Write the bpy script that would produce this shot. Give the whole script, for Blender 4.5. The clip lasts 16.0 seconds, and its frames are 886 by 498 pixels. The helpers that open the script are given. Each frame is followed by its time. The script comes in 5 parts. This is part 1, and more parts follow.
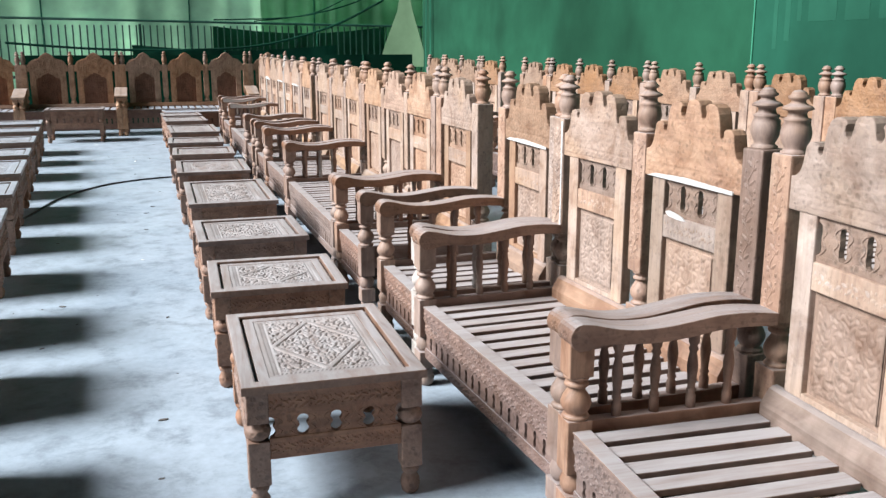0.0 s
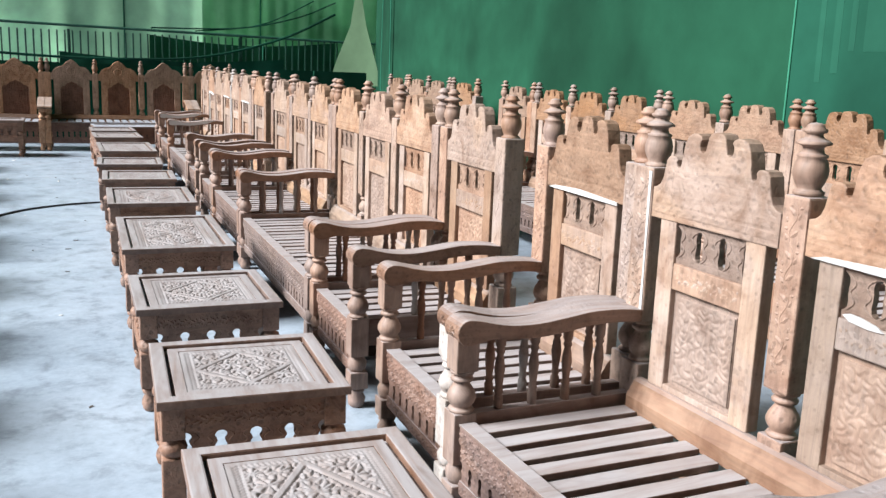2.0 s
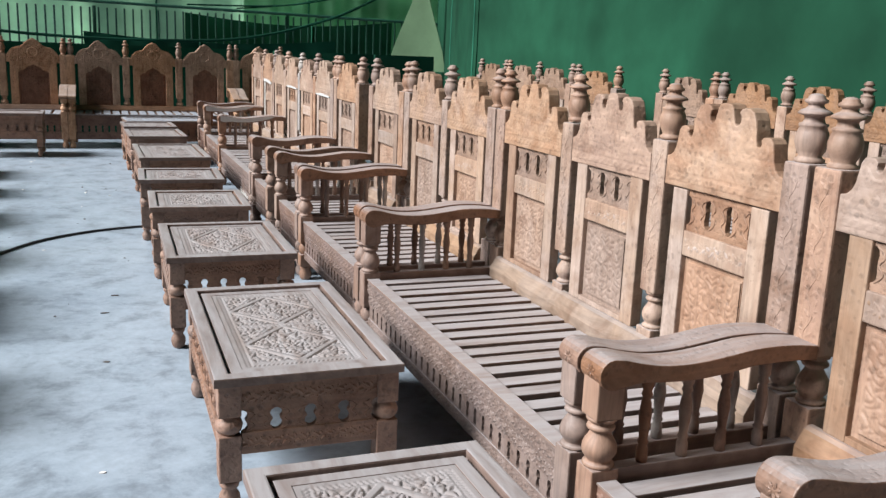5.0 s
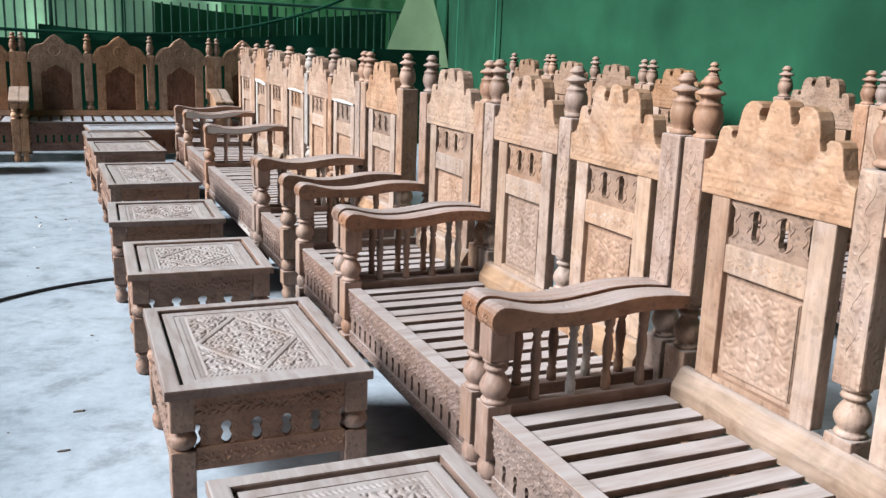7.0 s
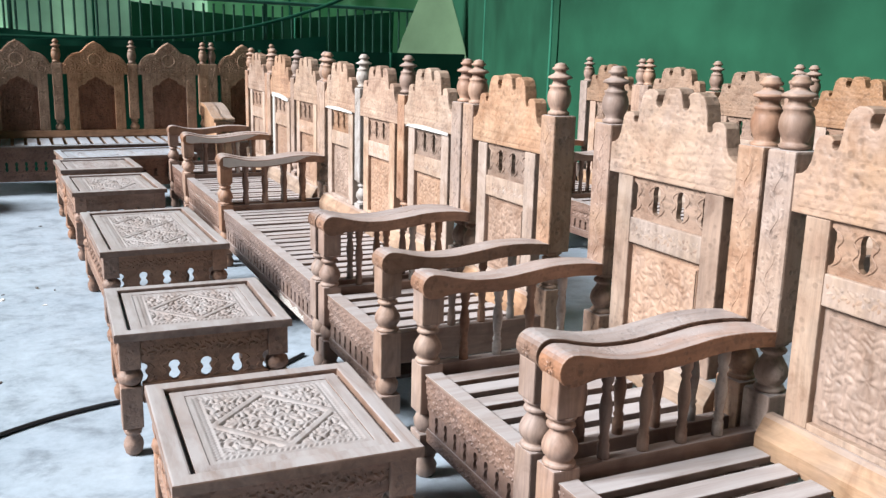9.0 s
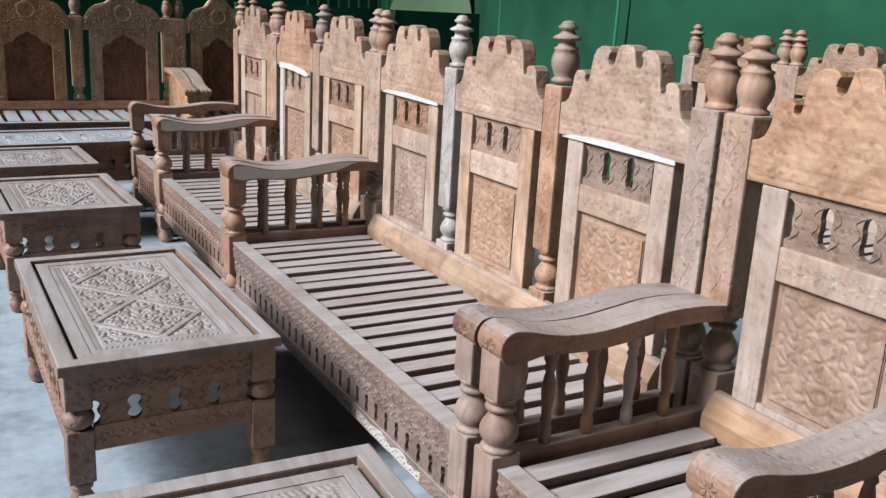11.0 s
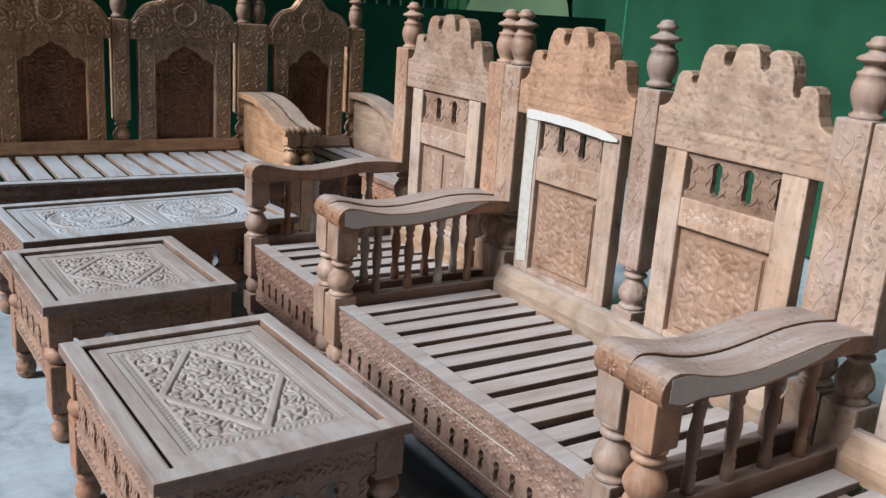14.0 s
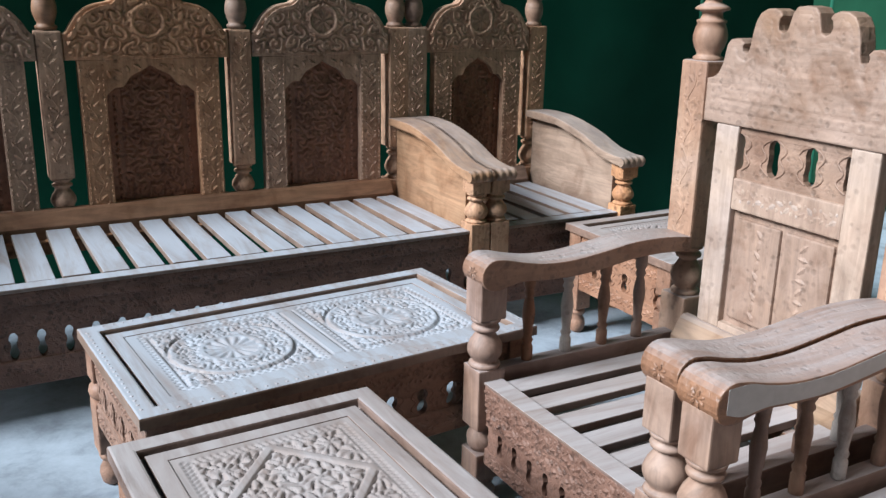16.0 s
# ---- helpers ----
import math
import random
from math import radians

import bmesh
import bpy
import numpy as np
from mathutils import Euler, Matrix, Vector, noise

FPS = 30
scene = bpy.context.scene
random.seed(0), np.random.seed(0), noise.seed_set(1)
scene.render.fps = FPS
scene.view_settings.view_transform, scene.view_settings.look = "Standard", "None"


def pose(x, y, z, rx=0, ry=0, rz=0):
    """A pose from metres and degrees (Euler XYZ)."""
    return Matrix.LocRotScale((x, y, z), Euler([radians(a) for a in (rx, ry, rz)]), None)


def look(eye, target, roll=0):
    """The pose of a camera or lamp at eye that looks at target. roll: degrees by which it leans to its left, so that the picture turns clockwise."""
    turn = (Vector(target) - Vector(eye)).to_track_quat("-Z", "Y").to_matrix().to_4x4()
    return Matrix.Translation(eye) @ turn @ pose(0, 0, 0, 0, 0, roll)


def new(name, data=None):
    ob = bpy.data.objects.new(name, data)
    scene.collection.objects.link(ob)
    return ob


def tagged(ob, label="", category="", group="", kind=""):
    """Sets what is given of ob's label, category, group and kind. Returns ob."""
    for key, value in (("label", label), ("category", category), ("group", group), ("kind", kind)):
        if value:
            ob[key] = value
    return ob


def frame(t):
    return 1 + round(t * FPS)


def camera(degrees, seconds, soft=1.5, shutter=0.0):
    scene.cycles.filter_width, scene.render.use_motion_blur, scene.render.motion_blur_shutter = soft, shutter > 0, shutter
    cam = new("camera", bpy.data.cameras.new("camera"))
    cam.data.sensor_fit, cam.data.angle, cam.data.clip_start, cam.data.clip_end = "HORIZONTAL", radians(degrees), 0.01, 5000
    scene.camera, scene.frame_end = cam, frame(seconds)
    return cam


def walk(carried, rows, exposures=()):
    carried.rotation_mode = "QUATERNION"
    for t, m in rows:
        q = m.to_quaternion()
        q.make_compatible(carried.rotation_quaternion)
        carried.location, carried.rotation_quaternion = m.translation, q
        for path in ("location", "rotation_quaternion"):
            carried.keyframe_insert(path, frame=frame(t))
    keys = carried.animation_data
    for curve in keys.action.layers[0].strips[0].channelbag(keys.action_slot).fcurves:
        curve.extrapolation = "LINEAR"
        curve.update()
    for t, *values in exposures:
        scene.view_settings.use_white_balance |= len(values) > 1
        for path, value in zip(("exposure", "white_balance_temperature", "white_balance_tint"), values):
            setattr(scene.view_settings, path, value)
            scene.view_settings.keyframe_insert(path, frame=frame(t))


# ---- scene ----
cam = camera(52.5, 16.0, soft=1.45)
PATH = [
    (0, (-0.006, 0.049, 1.268), (0.597, 1.905, 0.827), 0.0),
    (0.5, (0.061, 0.263, 1.281), (0.698, 2.116, 0.878), 0.3),
    (1, (0.028, 0.504, 1.265), (0.733, 2.34, 0.905), 1.1),
    (1.5, (-0.012, 0.771, 1.271), (0.763, 2.576, 0.891), 2.1),
    (2, (0.005, 1.072, 1.247), (0.751, 2.885, 0.853), 2.2),
    (2.5, (-0.017, 1.366, 1.239), (0.758, 3.164, 0.833), 3.3),
    (3, (-0.064, 1.705, 1.233), (0.753, 3.479, 0.802), 3.3),
    (3.5, (-0.062, 2.058, 1.219), (0.626, 3.891, 0.814), 2.2),
    (3.7, (-0.065, 2.171, 1.233), (0.588, 4.02, 0.838), 2.3),
    (5.8, (-0.086, 3.671, 1.225), (0.647, 5.471, 0.752), 2.5),
    (6, (-0.09, 3.795, 1.227), (0.621, 5.6, 0.742), 1.9),
    (6.5, (-0.05, 4.183, 1.222), (0.615, 6.005, 0.737), 1.4),
    (7, (-0.036, 4.603, 1.215), (0.736, 6.393, 0.77), 2.0),
    (7.5, (0.002, 4.995, 1.216), (0.778, 6.788, 0.787), 1.7),
    (8, (0.007, 5.388, 1.234), (0.733, 7.207, 0.833), 2.0),
    (8.5, (-0.053, 5.803, 1.241), (0.77, 7.572, 0.8), 1.6),
    (8.7, (-0.062, 5.972, 1.225), (0.769, 7.737, 0.785), 1.4),
    (10.8, (0.031, 7.766, 1.173), (0.977, 9.454, 0.67), 3.2),
    (11, (0.017, 7.928, 1.187), (0.976, 9.604, 0.664), 3.1),
    (11.5, (0.004, 8.299, 1.175), (0.894, 10.014, 0.656), 3.1),
    (12, (-0.03, 8.65, 1.18), (0.903, 10.347, 0.681), 4.2),
    (12.5, (-0.073, 9.005, 1.197), (0.913, 10.668, 0.685), 4.2),
    (13, (-0.083, 9.38, 1.198), (0.85, 11.073, 0.685), 3.6),
    (13.5, (-0.137, 9.743, 1.191), (0.905, 11.375, 0.69), 3.9),
    (14, (-0.161, 10.092, 1.168), (0.901, 11.702, 0.639), 4.0),
    (14.5, (-0.15, 10.398, 1.177), (0.879, 12.029, 0.647), 3.7),
    (15, (-0.176, 10.741, 1.172), (0.869, 12.362, 0.643), 2.0),
    (15.5, (-0.102, 11.097, 1.139), (0.877, 12.746, 0.571), 0.7),
    (16, (-0.023, 11.393, 1.161), (0.904, 13.072, 0.592), 1.1),
]
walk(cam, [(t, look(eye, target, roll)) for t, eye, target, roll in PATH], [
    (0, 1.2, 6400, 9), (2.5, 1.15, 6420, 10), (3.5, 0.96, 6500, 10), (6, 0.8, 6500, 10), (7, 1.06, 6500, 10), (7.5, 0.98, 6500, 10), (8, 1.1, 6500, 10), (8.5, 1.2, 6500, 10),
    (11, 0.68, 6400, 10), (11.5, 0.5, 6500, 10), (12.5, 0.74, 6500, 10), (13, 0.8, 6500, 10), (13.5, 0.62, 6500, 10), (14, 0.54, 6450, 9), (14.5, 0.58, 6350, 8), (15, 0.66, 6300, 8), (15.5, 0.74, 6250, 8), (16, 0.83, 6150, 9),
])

# ---- light ----
HALL_X0, HALL_X1, HALL_Y0, HALL_Y1, HALL_Z = -2.8, 6.6, -5.0, 20.0, 11.0
world = bpy.data.worlds.new("world")
scene.world = world
world.use_nodes = True
wn = world.node_tree
sky = wn.nodes.new("ShaderNodeTexSky")
sky.sky_type, sky.sun_disc = "NISHITA", False
sky.sun_elevation, sky.sun_rotation = radians(37), radians(-93)
wn.links.new(sky.outputs[0], wn.nodes["Background"].inputs[0])
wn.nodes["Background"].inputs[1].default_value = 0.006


# the west side, out of view, is left open: soft overcast daylight comes in under an added roof
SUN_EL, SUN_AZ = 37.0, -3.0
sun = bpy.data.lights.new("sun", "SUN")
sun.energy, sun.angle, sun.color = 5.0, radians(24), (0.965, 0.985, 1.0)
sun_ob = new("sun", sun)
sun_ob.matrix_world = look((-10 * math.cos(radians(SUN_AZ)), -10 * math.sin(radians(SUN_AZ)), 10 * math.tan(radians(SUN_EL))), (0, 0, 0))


# ---- materials ----
def nodes_of(name):
    m = bpy.data.materials.new(name)
    m.use_nodes = True
    nt = m.node_tree
    return m, nt, nt.nodes, nt.links, nt.nodes["Principled BSDF"]


def noise_node(nt, vec, scale, detail=4.0, rough=0.55, dist=0.0):
    n = nt.nodes.new("ShaderNodeTexNoise")
    n.inputs["Scale"].default_value, n.inputs["Detail"].default_value = scale, detail
    n.inputs["Roughness"].default_value, n.inputs["Distortion"].default_value = rough, dist
    nt.links.new(vec, n.inputs["Vector"])
    return n


def ramp_node(nt, fac, stops):
    r = nt.nodes.new("ShaderNodeValToRGB")
    els = r.color_ramp.elements
    for k, (p, c) in enumerate(stops):
        e = els[k] if k < 2 else els.new(p)
        e.position = p
        e.color = (*c, 1) if len(c) == 3 else c
    nt.links.new(fac, r.inputs[0])
    return r


def wood(name, base, grain_axis="z", carve=0.0, carve_scale=38.0, rough=0.62, vary=0.2, contrast=0.22, mixed=1.0, island=False, scroll=0.0, dust_toplight=0.0, toplight_tint=None):
    """Raw sanded hardwood: streaky grain, blotches, optional carved relief darkened in its recesses, and paler
    up-facing sides: sanding dust, with light from above put into the colour.
    """
    m, nt, ns, ln, bsdf = nodes_of(name)
    tc = ns.new("ShaderNodeTexCoord")
    info = ns.new("ShaderNodeObjectInfo")
    shift = ns.new("ShaderNodeVectorMath")
    shift.operation = "MULTIPLY_ADD"
    shift.inputs[1].default_value = (1, 1, 1)
    comb = ns.new("ShaderNodeCombineXYZ")
    mul = ns.new("ShaderNodeMath")
    mul.operation = "MULTIPLY"
    mul.inputs[1].default_value = 37.0
    lot = ns.new("ShaderNodeTexWhiteNoise")
    lot.noise_dimensions = "4D"
    lot.inputs["W"].default_value = sum(ord(c) for c in name) * 0.37
    ln.new(info.outputs["Location"], lot.inputs["Vector"])
    ln.new(lot.outputs["Value"], mul.inputs[0])
    for k in range(3):
        ln.new(mul.outputs[0], comb.inputs[k])
    ln.new(tc.outputs["Object"], shift.inputs[0])
    ln.new(comb.outputs[0], shift.inputs[2])
    mp = ns.new("ShaderNodeMapping")
    mp.inputs["Scale"].default_value = {"x": (0.12, 1, 1), "y": (1, 0.12, 1), "z": (1, 1, 0.12)}[grain_axis]
    ln.new(shift.outputs[0], mp.inputs[0])
    grain = noise_node(nt, mp.outputs[0], 26.0, 6.0, 0.62, 2.2)
    blot = noise_node(nt, shift.outputs[0], 9.0, 5.0, 0.62, 0.8)
    b = Vector(base)
    dark, light = b * (1 - contrast), b * (1 + contrast * 0.75)
    col = ramp_node(nt, grain.outputs[0], [(0.3, tuple(dark)), (0.7, tuple(light))])
    tint = ramp_node(nt, blot.outputs[0], [(0.28, (0.64, 0.53, 0.46)), (0.5, (0.98, 0.95, 0.93)), (0.75, (1.2, 1.19, 1.19))])
    mix = ns.new("ShaderNodeMixRGB")
    mix.blend_type = "MULTIPLY"
    mix.inputs[0].default_value = 1.0
    ln.new(col.outputs[0], mix.inputs[1])
    ln.new(tint.outputs[0], mix.inputs[2])
    # boards of one sofa come from different logs: grey, yellow, orange and brown ones, each patchy
    lots = lot.outputs["Value"]
    if island:
        geo = ns.new("ShaderNodeNewGeometry")
        both = ns.new("ShaderNodeMath")
        both.operation = "ADD"
        ln.new(lots, both.inputs[0])
        ln.new(geo.outputs["Random Per Island"], both.inputs[1])
        one = ns.new("ShaderNodeMath")
        one.operation = "FRACT"
        ln.new(both.outputs[0], one.inputs[0])
        lots = one.outputs[0]
    patch = noise_node(nt, shift.outputs[0], 3.4, 4.0, 0.6, 0.7)
    pm = ns.new("ShaderNodeMath")
    pm.operation = "MULTIPLY_ADD"
    pm.inputs[1].default_value, pm.inputs[2].default_value = 1.5, -0.62
    ln.new(patch.outputs[0], pm.inputs[0])
    ps = ns.new("ShaderNodeMath")
    ps.operation = "MULTIPLY_ADD"
    ps.inputs[1].default_value = 0.74
    ln.new(lots, ps.inputs[0])
    ln.new(pm.outputs[0], ps.inputs[2])
    kind = ramp_node(nt, ps.outputs[0], [(0.0, (1.16, 1.22, 1.3)), (0.3, (1.02, 1.02, 1.03)), (0.55, (1.06, 1.0, 0.9)), (0.8, (0.95, 0.82, 0.7)), (1.0, (0.8, 0.68, 0.6))])
    mixk = ns.new("ShaderNodeMixRGB")
    mixk.blend_type = "MULTIPLY"
    mixk.inputs[0].default_value = mixed
    ln.new(mix.outputs[0], mixk.inputs[1])
    ln.new(kind.outputs[0], mixk.inputs[2])
    mix = mixk
    hsv = ns.new("ShaderNodeHueSaturation")
    mr = ns.new("ShaderNodeMapRange")
    mr.inputs["To Min"].default_value, mr.inputs["To Max"].default_value = 1 - vary, 1 + vary
    ln.new(lot.outputs["Value"], mr.inputs["Value"])
    ln.new(mr.outputs[0], hsv.inputs["Value"])
    frac = ns.new("ShaderNodeMath")
    frac.operation = "FRACT"
    ln.new(mul.outputs[0], frac.inputs[0])
    mr2 = ns.new("ShaderNodeMapRange")
    mr2.inputs["To Min"].default_value, mr2.inputs["To Max"].default_value = 0.8, 1.12
    ln.new(frac.outputs[0], mr2.inputs["Value"])
    ln.new(mr2.outputs[0], hsv.inputs["Saturation"])
    ln.new(mix.outputs[0], hsv.inputs["Color"])
    ln.new(hsv.outputs[0], bsdf.inputs["Base Color"])
    bsdf.inputs["Roughness"].default_value = rough
    bump = ns.new("ShaderNodeBump")
    bump.inputs["Strength"].default_value, bump.inputs["Distance"].default_value = 0.25, 0.002
    ln.new(grain.outputs[0], bump.inputs["Height"])
    last = bump
    if carve:
        vor = ns.new("ShaderNodeTexVoronoi")
        vor.feature = "SMOOTH_F1"
        vor.inputs["Scale"].default_value = carve_scale
        warp = noise_node(nt, shift.outputs[0], 14.0, 2.0)
        add = ns.new("ShaderNodeMixRGB")
        add.blend_type = "ADD"
        add.inputs[0].default_value = 0.09
        ln.new(shift.outputs[0], add.inputs[1])
        ln.new(warp.outputs["Color"], add.inputs[2])
        ln.new(add.outputs[0], vor.inputs["Vector"])
        swirl = noise_node(nt, shift.outputs[0], carve_scale * 0.75, 2.0, 0.5, 2.5)
        cut = ns.new("ShaderNodeMath")
        cut.operation = "ADD"
        ln.new(vor.outputs["Distance"], cut.inputs[0])
        ln.new(swirl.outputs[0], cut.inputs[1])
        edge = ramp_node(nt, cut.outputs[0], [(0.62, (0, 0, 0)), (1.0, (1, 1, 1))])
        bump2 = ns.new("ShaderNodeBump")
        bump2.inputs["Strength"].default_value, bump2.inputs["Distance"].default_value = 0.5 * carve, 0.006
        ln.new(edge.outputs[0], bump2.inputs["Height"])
        # carving recesses darkened in colour for shade; worn is the result
        recess_shade = ramp_node(nt, edge.outputs[0], [(0.0, (1 - 0.5 * carve,) * 3), (0.45, (1.04, 1.04, 1.04))])
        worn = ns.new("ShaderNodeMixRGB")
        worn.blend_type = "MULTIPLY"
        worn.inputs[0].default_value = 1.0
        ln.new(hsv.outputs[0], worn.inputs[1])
        ln.new(recess_shade.outputs[0], worn.inputs[2])
        # gouge marks: small scattered pits, darker in colour
        pit = ns.new("ShaderNodeTexVoronoi")
        pit.inputs["Scale"].default_value, pit.inputs["Randomness"].default_value = 44.0, 1.0
        ln.new(shift.outputs[0], pit.inputs["Vector"])
        where = noise_node(nt, shift.outputs[0], 11.0, 2.0)
        spread = ns.new("ShaderNodeMath")
        spread.operation = "MULTIPLY_ADD"
        spread.inputs[1].default_value = 0.9
        ln.new(where.outputs[0], spread.inputs[0])
        ln.new(pit.outputs["Distance"], spread.inputs[2])
        less = ns.new("ShaderNodeMath")
        less.operation = "SUBTRACT"
        less.inputs[1].default_value = 0.45
        ln.new(spread.outputs[0], less.inputs[0])
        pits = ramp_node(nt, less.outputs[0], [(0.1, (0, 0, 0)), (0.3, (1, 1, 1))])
        pit_dark = ramp_node(nt, pits.outputs[0], [(0.0, (1 - min(0.5, 0.5 * carve + 0.2),) * 3), (1.0, (1, 1, 1))])
        pit_mix = ns.new("ShaderNodeMixRGB")
        pit_mix.blend_type = "MULTIPLY"
        pit_mix.inputs[0].default_value = 0.8
        ln.new(worn.outputs[0], pit_mix.inputs[1])
        ln.new(pit_dark.outputs[0], pit_mix.inputs[2])
        ln.new(pit_mix.outputs[0], bsdf.inputs["Base Color"])
        ln.new(bump.outputs[0], bump2.inputs["Normal"])
        bump3 = ns.new("ShaderNodeBump")
        bump3.inputs["Strength"].default_value, bump3.inputs["Distance"].default_value = min(0.6, 0.22 + 0.6 * carve), 0.003
        ln.new(pits.outputs[0], bump3.inputs["Height"])
        ln.new(bump2.outputs[0], bump3.inputs["Normal"])
        last = bump3
    if scroll:
        field = noise_node(nt, shift.outputs[0], 24.0, 1.0, 0.4, 1.4)
        wave = ns.new("ShaderNodeMath")
        wave.operation = "MULTIPLY"
        wave.inputs[1].default_value = 58.0
        ln.new(field.outputs[0], wave.inputs[0])
        sine = ns.new("ShaderNodeMath")
        sine.operation = "SINE"
        ln.new(wave.outputs[0], sine.inputs[0])
        curl = ramp_node(nt, sine.outputs[0], [(0.0, (0, 0, 0)), (0.6, (1, 1, 1))])
        bump4 = ns.new("ShaderNodeBump")
        bump4.inputs["Strength"].default_value, bump4.inputs["Distance"].default_value = scroll, 0.006
        ln.new(curl.outputs[0], bump4.inputs["Height"])
        ln.new(last.outputs[0], bump4.inputs["Normal"])
        last = bump4
    # up-facing wood paled by its normal: dust plus top light in colour
    if dust_toplight:
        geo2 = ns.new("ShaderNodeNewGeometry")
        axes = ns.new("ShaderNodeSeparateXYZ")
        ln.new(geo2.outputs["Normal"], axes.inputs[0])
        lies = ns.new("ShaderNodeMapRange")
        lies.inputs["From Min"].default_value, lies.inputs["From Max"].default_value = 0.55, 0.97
        lies.inputs["To Max"].default_value = dust_toplight
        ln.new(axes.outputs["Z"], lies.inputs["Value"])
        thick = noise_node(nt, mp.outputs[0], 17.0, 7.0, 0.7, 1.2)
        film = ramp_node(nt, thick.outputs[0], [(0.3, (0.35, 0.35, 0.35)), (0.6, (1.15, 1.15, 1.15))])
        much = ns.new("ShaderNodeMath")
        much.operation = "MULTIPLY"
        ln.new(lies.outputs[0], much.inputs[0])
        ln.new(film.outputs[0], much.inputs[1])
        toplight_mix = ns.new("ShaderNodeMixRGB")
        toplight_mix.inputs[2].default_value = (*(toplight_tint or DUST_TOPLIGHT), 1)
        ln.new(much.outputs[0], toplight_mix.inputs[0])
        ln.new(bsdf.inputs["Base Color"].links[0].from_socket, toplight_mix.inputs[1])
        ln.new(toplight_mix.outputs[0], bsdf.inputs["Base Color"])
    ln.new(last.outputs[0], bsdf.inputs["Normal"])
    return m


DUST_TOPLIGHT = (0.38, 0.358, 0.364)
PALE = (0.285, 0.205, 0.166)
W_PLAIN = wood("wood_upright", PALE, "z", carve=0.25, carve_scale=64, dust_toplight=0.5)
W_WHITED = wood("wood_whitened", (0.36, 0.335, 0.32), "z", carve=0.2, carve_scale=64, mixed=0.3)
W_TURNED = wood("wood_turned", (0.255, 0.174, 0.138), "z", contrast=0.26, dust_toplight=0.4)
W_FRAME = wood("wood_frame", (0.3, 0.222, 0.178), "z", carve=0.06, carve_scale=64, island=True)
W_X = wood("wood_lengthwise", (0.2, 0.13, 0.102), "x", dust_toplight=0.5)
W_Y = wood("wood_crosswise", (0.22, 0.146, 0.108), "y", dust_toplight=0.4)
W_Y_PALE = wood("wood_crosswise_pale", (0.252, 0.18, 0.132), "y", contrast=0.26, dust_toplight=0.4)
W_ARM = wood("wood_armrest", (0.2, 0.116, 0.078), "x", carve=0.3, carve_scale=60, rough=0.5, mixed=0.7, dust_toplight=0.6)
W_CARVE = wood("wood_carved", (0.17, 0.117, 0.1), "y", carve=0.4, carve_scale=46, mixed=0.7, dust_toplight=0.6)
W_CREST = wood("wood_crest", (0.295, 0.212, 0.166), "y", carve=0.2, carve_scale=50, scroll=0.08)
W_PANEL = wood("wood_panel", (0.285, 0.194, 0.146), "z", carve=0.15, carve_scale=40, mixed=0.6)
W_SLAT = wood("wood_slat", (0.2, 0.15, 0.13), "x", rough=0.45, vary=0.22, contrast=0.2, mixed=0.7, dust_toplight=0.82)
W_TABLE = wood("wood_table", (0.19, 0.128, 0.103), "y", rough=0.42, vary=0.12, contrast=0.26, mixed=0.6, dust_toplight=0.76)
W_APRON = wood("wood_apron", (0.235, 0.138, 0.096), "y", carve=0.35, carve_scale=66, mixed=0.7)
W_RELIEF = wood("wood_relief", (0.185, 0.138, 0.118), "y", rough=0.5, vary=0.08, contrast=0.2, mixed=0.4, dust_toplight=0.7)
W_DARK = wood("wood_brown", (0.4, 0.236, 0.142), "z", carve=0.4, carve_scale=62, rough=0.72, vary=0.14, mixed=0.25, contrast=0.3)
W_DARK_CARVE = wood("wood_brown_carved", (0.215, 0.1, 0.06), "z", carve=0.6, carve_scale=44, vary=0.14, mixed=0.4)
# darkened in colour for the brown sofas' shaded rails; the armchair's plum is real
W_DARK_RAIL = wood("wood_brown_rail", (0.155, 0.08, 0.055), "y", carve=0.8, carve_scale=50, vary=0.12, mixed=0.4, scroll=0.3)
W_DARK_PLAIN = wood("wood_brown_plain", (0.22, 0.132, 0.086), "y", vary=0.12, mixed=0.5, contrast=0.3)
W_TAN = wood("wood_tan", (0.28, 0.182, 0.12), "x", vary=0.1, mixed=0.4, contrast=0.3, dust_toplight=0.35)
W_RED = wood("wood_reddish", (0.2, 0.118, 0.083), "z", carve=0.25, carve_scale=60)
W_CREST_WARM = wood("wood_crest_warm", (0.245, 0.146, 0.09), "y", carve=0.25, carve_scale=50, scroll=0.16)
W_CREST_TAN = wood("wood_crest_tan", (0.268, 0.186, 0.14), "y", carve=0.25, carve_scale=50, scroll=0.1)
W_SLOT = wood("wood_slot_board", (0.225, 0.15, 0.112), "y", carve=0.4, carve_scale=60, mixed=0.7)
# bluish-white tops: sky sheen put into the colour over the dust
W_GREY = wood("wood_grey", (0.2, 0.148, 0.12), "x", rough=0.4, vary=0.1, contrast=0.14, mixed=0.2, dust_toplight=0.95, toplight_tint=(0.36, 0.39, 0.44))


def plain(name, colour, rough=0.6, scale=20.0, amount=0.15):
    m, nt, ns, ln, bsdf = nodes_of(name)
    tc = ns.new("ShaderNodeTexCoord")
    n = noise_node(nt, tc.outputs["Object"], scale)
    c = Vector(colour)
    r = ramp_node(nt, n.outputs[0], [(0.3, tuple(c * (1 - amount))), (0.7, tuple(c * (1 + amount)))])
    ln.new(r.outputs[0], bsdf.inputs["Base Color"])
    bsdf.inputs["Roughness"].default_value = rough
    return m


